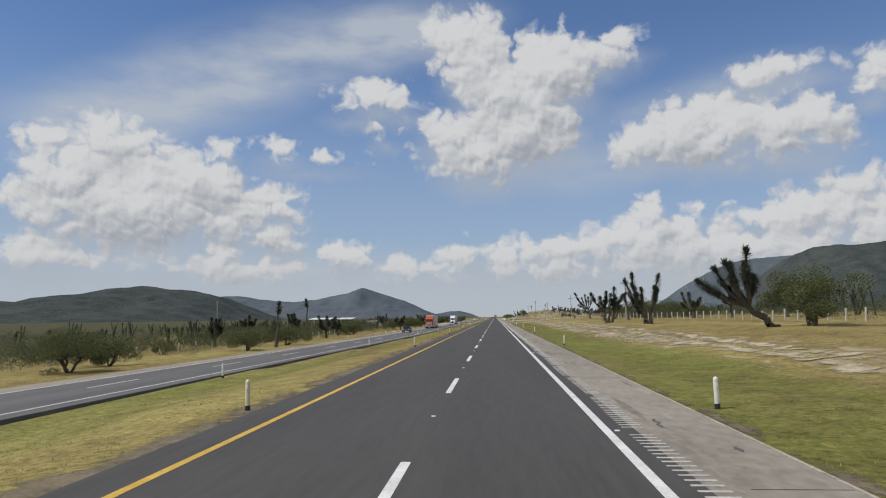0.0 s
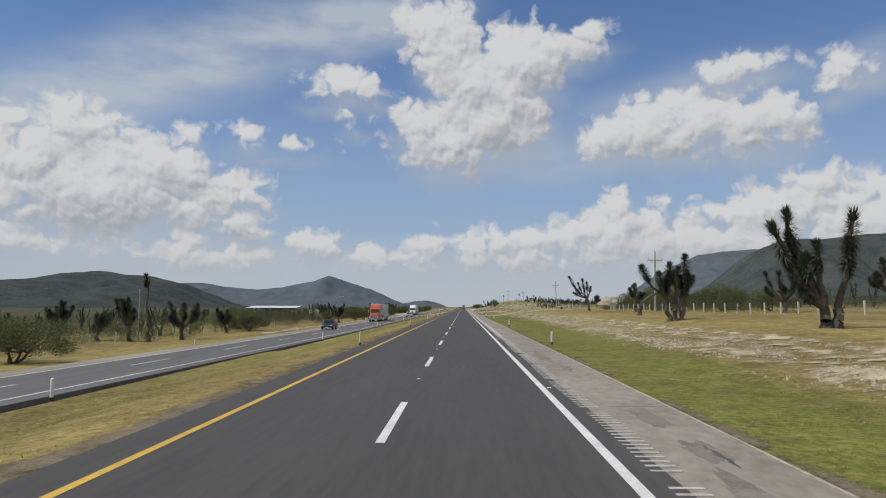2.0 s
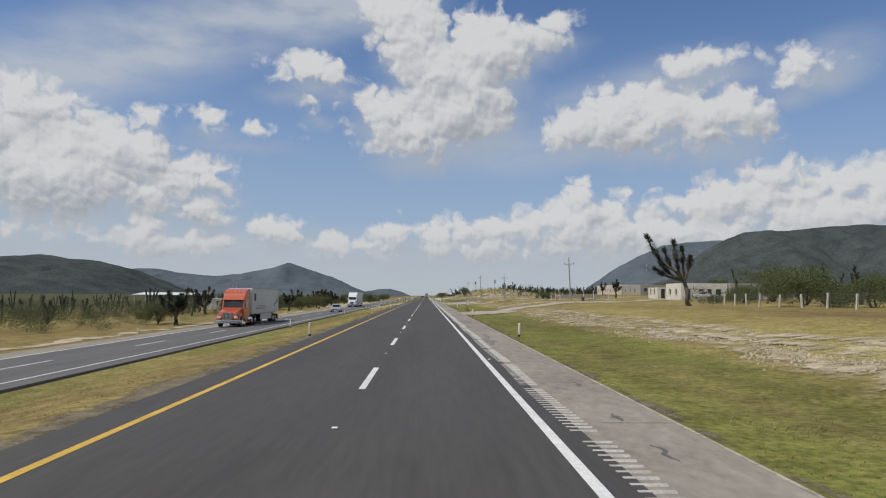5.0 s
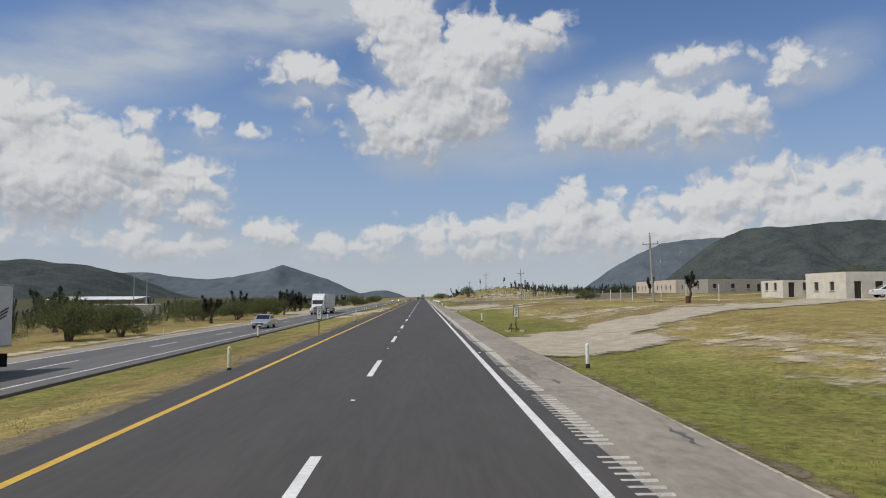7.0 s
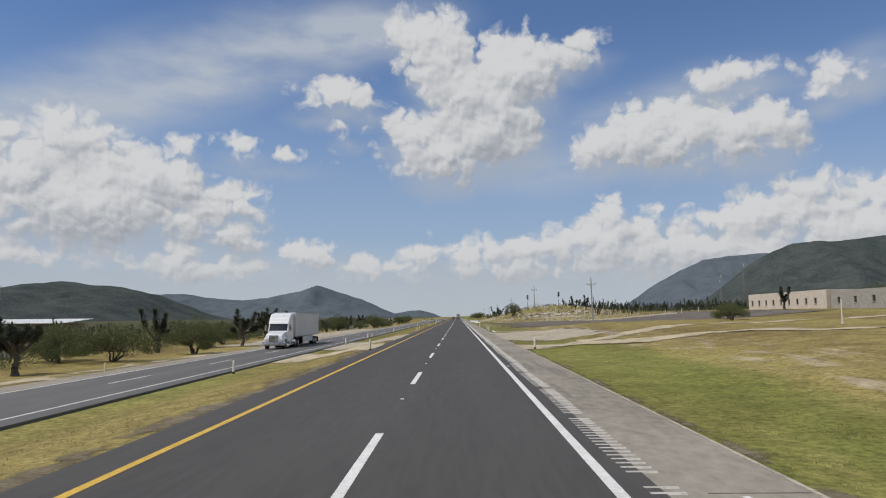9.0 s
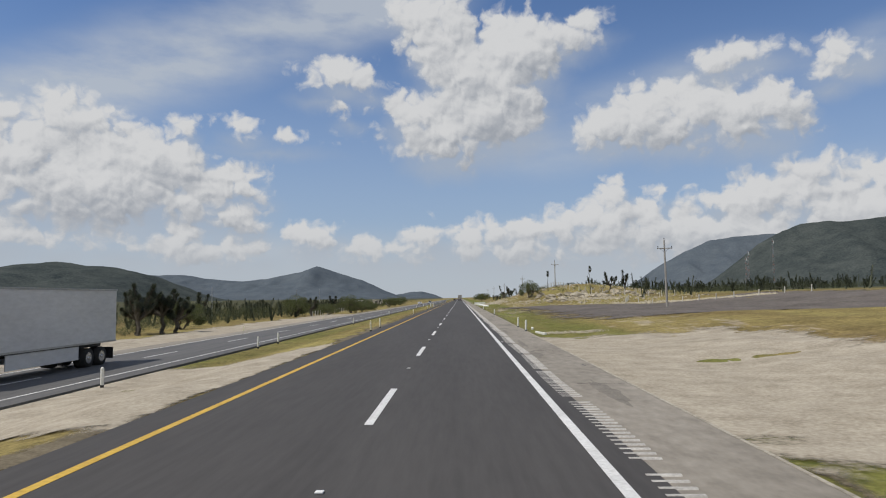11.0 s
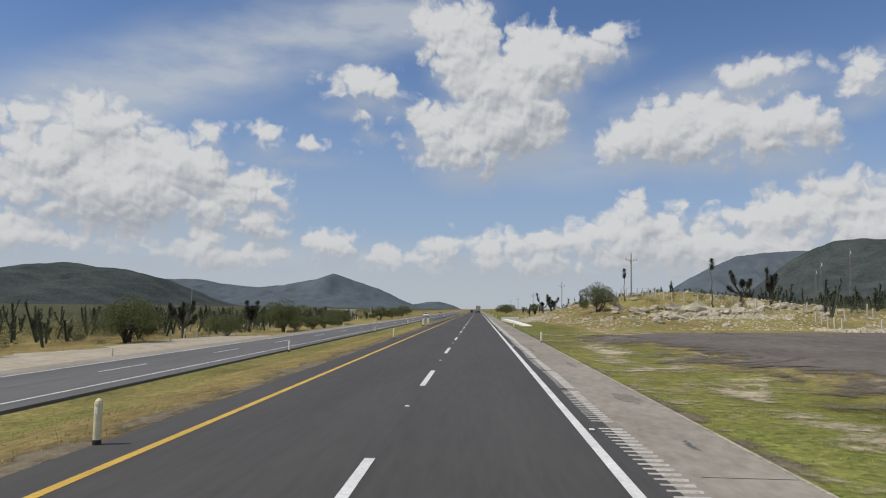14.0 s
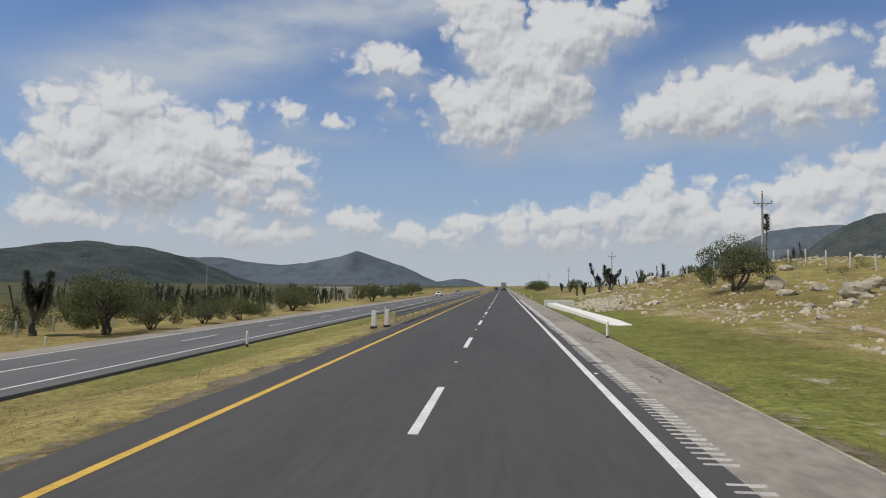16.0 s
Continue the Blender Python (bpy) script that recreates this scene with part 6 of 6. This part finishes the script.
def semi(x, y, z, paint_, cab_label, trailer_label, box_m, stripe, length=13.4):
    """A long-nosed road tractor, nose towards -y, with a box trailer behind it."""
    e = thing("road_tractor", cab_label, "truck", "oncoming vehicles", (x, y, z))
    part("chassis", block(B(), (0, 3.9, .78), (.9, 6.6, .28), .03), M["dark_trim"], e)
    hood = prism(B(), [(.25, .75), (.18, 1.15), (.32, 1.55), (1.0, 1.72), (2.2, 1.92), (2.2, .75)], -.92, .92, .09)
    part("hood", hood, M[paint_], e, smooth=False)
    for s in (-1, 1):
        part("fender", prism(B(), [(.35, .62), (.42, 1.0), (.75, 1.28), (1.35, 1.30), (1.75, 1.05), (1.9, .75), (1.72, .75), (1.5, 1.02), (1.1, 1.12), (.75, 1.0), (.6, .62)], s * .86 - .27, s * .86 + .27, .03), M[paint_], e)
        part("headlight", block(B(), (s * .82, .26, 1.02), (.36, .2, .24), .05), M["lamp_glass"], e)
        m_ = part("mirror", block(B(), (s * 1.42, 2.15, 2.25), (.16, .1, .62), .03), M["chrome"], e)
        part("mirror_arm", tube(B(), (s * 1.1, 2.3, 2.3), (s * 1.4, 2.15, 2.3), .025, .025, 6), M["dark_trim"], m_)
        part("fuel_tank", tube(B(), (s * .98, 3.3, .72), (s * .98, 5.0, .72), .3, .3, 16), M["chrome"], e)
        part("exhaust_stack", tube(B(), (s * 1.02, 4.65, .9), (s * 1.02, 4.65, 3.7), .075, .075, 10), M["chrome"], e)
        part("side_window", block(B(), (s * 1.125, 2.95, 2.32), (.03, .75, .62), .01), M["glass"], e)
        part("skirt", block(B(), (s * 1.1, 3.9, .62), (.06, 2.0, .5), .02), M[paint_], e)
    part("grille", block(B(), (0, .2, 1.12), (.98, .1, .78), .04), M["chrome"], e)
    bm = B()
    for k in range(7):
        block(bm, (-.4 + k * .133, .145, 1.12), (.05, .02, .66))
    part("grille_bars", bm, M["dark_trim"], e)
    part("bumper", prism(B(), [(.0, .42), (-.02, .72), (.12, .78), (.4, .78), (.4, .42)], -1.2, 1.2, .04), M["chrome"], e)
    cab = prism(B(), [(2.15, .72), (2.05, 1.9), (2.42, 2.78), (2.7, 3.3), (3.3, 3.78), (4.55, 3.92), (4.6, .72)], -1.12, 1.12, .1)
    part("cab", cab, M[paint_], e)
    part("windscreen", prism(B(), [(2.06, 1.98), (2.36, 2.70), (2.40, 2.70), (2.12, 1.98)], -.98, .98), M["glass"], e)
    part("visor", prism(B(), [(2.2, 2.72), (2.3, 2.92), (2.56, 3.0), (2.46, 2.76)], -1.08, 1.08, .02), M[paint_], e)
    bm = B()
    for k in range(5):
        block(bm, (-.8 + .4 * k, 2.98, 3.62), (.12, .1, .07), .02)
    part("roof_lights", bm, M["lamp_glass"], e)
    part("wing_emblem", prism(B(), [(2.78, 3.28), (2.80, 3.38), (2.92, 3.44), (2.9, 3.32)], -.5, .5), M["white_paint"], e, "plain pale emblem shape")
    wheel_pair(e, 1.12, 1.08, .5, .3, rim="chrome")
    for yy in (5.5, 6.85):
        wheel_pair(e, yy, 1.15, .5, .55)
    part("fifth_wheel", block(B(), (0, 6.1, 1.0), (.9, 1.1, .12), .02), M["dark_trim"], e)
    t = thing("semi_trailer", trailer_label, "trailer", "oncoming vehicles", (x, y + 5.05, z))
    L = length
    part("box", block(B(), (0, L / 2, 2.58), (2.5, L, 2.75), .05), M[box_m], t)
    for s in (-1, 1):
        for zz in (1.24, 3.93):
            part("side_rail", block(B(), (s * 1.262, L / 2, zz), (.03, L, .09)), M["steel"], t)
    if stripe:
        bm = B()
        for s in (-1, 1):
            for k in range(3):
                block(bm, (s * 1.258, L * .3, 1.75 + .14 * k), (.012, L * .42 - .8 * k, .045))
                block(bm, (s * 1.258, L - 1.7 + .25 * k, 2.2 + .22 * k), (.012, 2.6 - .4 * k, .07), turn=(18, 0, 0))
            block(bm, (s * 1.258, 1.2, 3.0), (.012, .8, .8))
        part("stripes", bm, M["dark_trim"], t, "dark swept stripes")
    part("cooler", block(B(), (0, -.28, 3.1), (2.1, .5, 1.5), .08), M["white_paint"], t)
    part("frame", block(B(), (0, L / 2, 1.08), (1.0, L - .3, .26), .02), M["dark_trim"], t)
    for s in (-1, 1):
        part("side_skirt", block(B(), (s * 1.16, L * .52, .82), (.05, L * .42, .66), .02), M["trailer"], t)
        part("landing_leg", block(B(), (s * .7, 2.9, .72), (.14, .14, .75), .02), M["steel"], t)
        part("mudflap", block(B(), (s * .95, L - .3, .6), (.6, .03, .6), .01), M["rubber"], t)
    for yy in (L - 2.6, L - 1.3):
        wheel_pair(t, yy, 1.15, .5, .55)
    part("bumper_bar", block(B(), (0, L - .1, .55), (2.2, .1, .12), .02), M["steel"], t)


def car(x, y, z, paint_, label, hatch=False, turn=0.0, group="oncoming vehicles"):
    """A saloon car, nose towards -y."""
    e = thing("car", label, "car", group, (x, y, z), turn)
    low = [(.0, .32), (-.02, .55), (.12, .70), (.9, .86), (1.35, .93), (3.55, .98), (4.35, .93), (4.45, .72), (4.42, .34)]
    part("body", prism(B(), low, -.86, .86, .09), M[paint_], e)
    roof_ = [(1.2, .90), (1.95, 1.36), (2.35, 1.44), (3.1, 1.42), (3.9, .95)]
    part("cabin", prism(B(), roof_, -.72, .72, .07), M[paint_], e)
    part("windscreen", prism(B(), [(1.27, .97), (1.93, 1.365), (1.95, 1.34), (1.32, .96)], -.64, .64), M["glass"], e)
    part("rear_window", prism(B(), [(3.16, 1.40), (3.78, 1.03), (3.72, 1.0), (3.12, 1.37)], -.62, .62), M["glass"], e)
    for s in (-1, 1):
        part("side_window", prism(B(), [(1.55, .98), (2.05, 1.33), (3.05, 1.35), (3.55, 1.0)], s * .725 - .008, s * .725 + .008), M["glass"], e)
        part("headlight", block(B(), (s * .62, .06, .64), (.36, .16, .15), .04), M["lamp_glass"], e)
        part("tail_light", block(B(), (s * .66, 4.42, .78), (.28, .1, .16), .03), M["red_paint"], e)
        part("mirror", block(B(), (s * .93, 1.5, .98), (.18, .1, .12), .03), M[paint_], e)
    part("grille", block(B(), (0, -.01, .50), (.8, .06, .2), .02), M["dark_trim"], e)
    part("number_plate", block(B(), (0, -.035, .38), (.4, .02, .12), .004), M["sign_white"], e)
    for yy in (.85, 3.5):
        wheel_pair(e, yy, .84, .32, .2)
    return e


semi(-19.5, 208.0, opp_z(-19.5, 210), "red_paint", "orange-red long-nosed road tractor on the far carriageway", "grey box trailer with dark swept stripes behind a red tractor", "trailer", True)
semi(-19.5, 326.0, opp_z(-19.5, 330), "white_paint", "white long-nosed road tractor on the far carriageway", "plain grey box trailer behind a white tractor", "trailer", False)
car(-19.6, 154.5, opp_z(-19.6, 156), "car_black", "black saloon car on the far carriageway")
car(-16.3, 266.5, opp_z(-16.3, 268), "car_silver", "silver saloon car on the far carriageway")
car(-16.2, 700, opp_z(-16.2, 700), "car_silver", "far silver car on the other carriageway")
car(-19.6, 660, opp_z(-19.6, 660), "white_paint", "far white car on the other carriageway")
car(57.0, 274.6, lumpy(55, 274.6) + .05, "white_paint", "white car parked before a whitewashed house", turn=78, group="parked cars")
car(-3.2, 800, 0.004, "car_black", "far black car ahead in the fast lane", turn=180, group="cars ahead")
# a box truck far ahead, seen from behind
e = thing("box_truck", "far grey box truck ahead on the road", "truck", "cars ahead", (.5, 770, 0))
part("box", block(B(), (0, 4.5, 2.4), (2.5, 8, 2.9), .06), M["trailer"], e)
part("doors", block(B(), (0, .49, 2.35), (2.3, .04, 2.6), .01), M["wall_grey"], e)
part("cab", block(B(), (0, 9.8, 1.7), (2.3, 2.0, 2.2), .15), M["white_paint"], e)
part("chassis", block(B(), (0, 5, .75), (1, 9.5, .3), .03), M["dark_trim"], e)
part("bumper", block(B(), (0, .6, .55), (2.3, .12, .16), .02), M["dark_trim"], e)
for yy in (2.2, 9.4):
    wheel_pair(e, yy, 1.15, .5, .4)
for s in (-1, 1):
    part("tail_light", block(B(), (s * .95, .52, .8), (.25, .08, .14), .02), M["red_paint"], e)
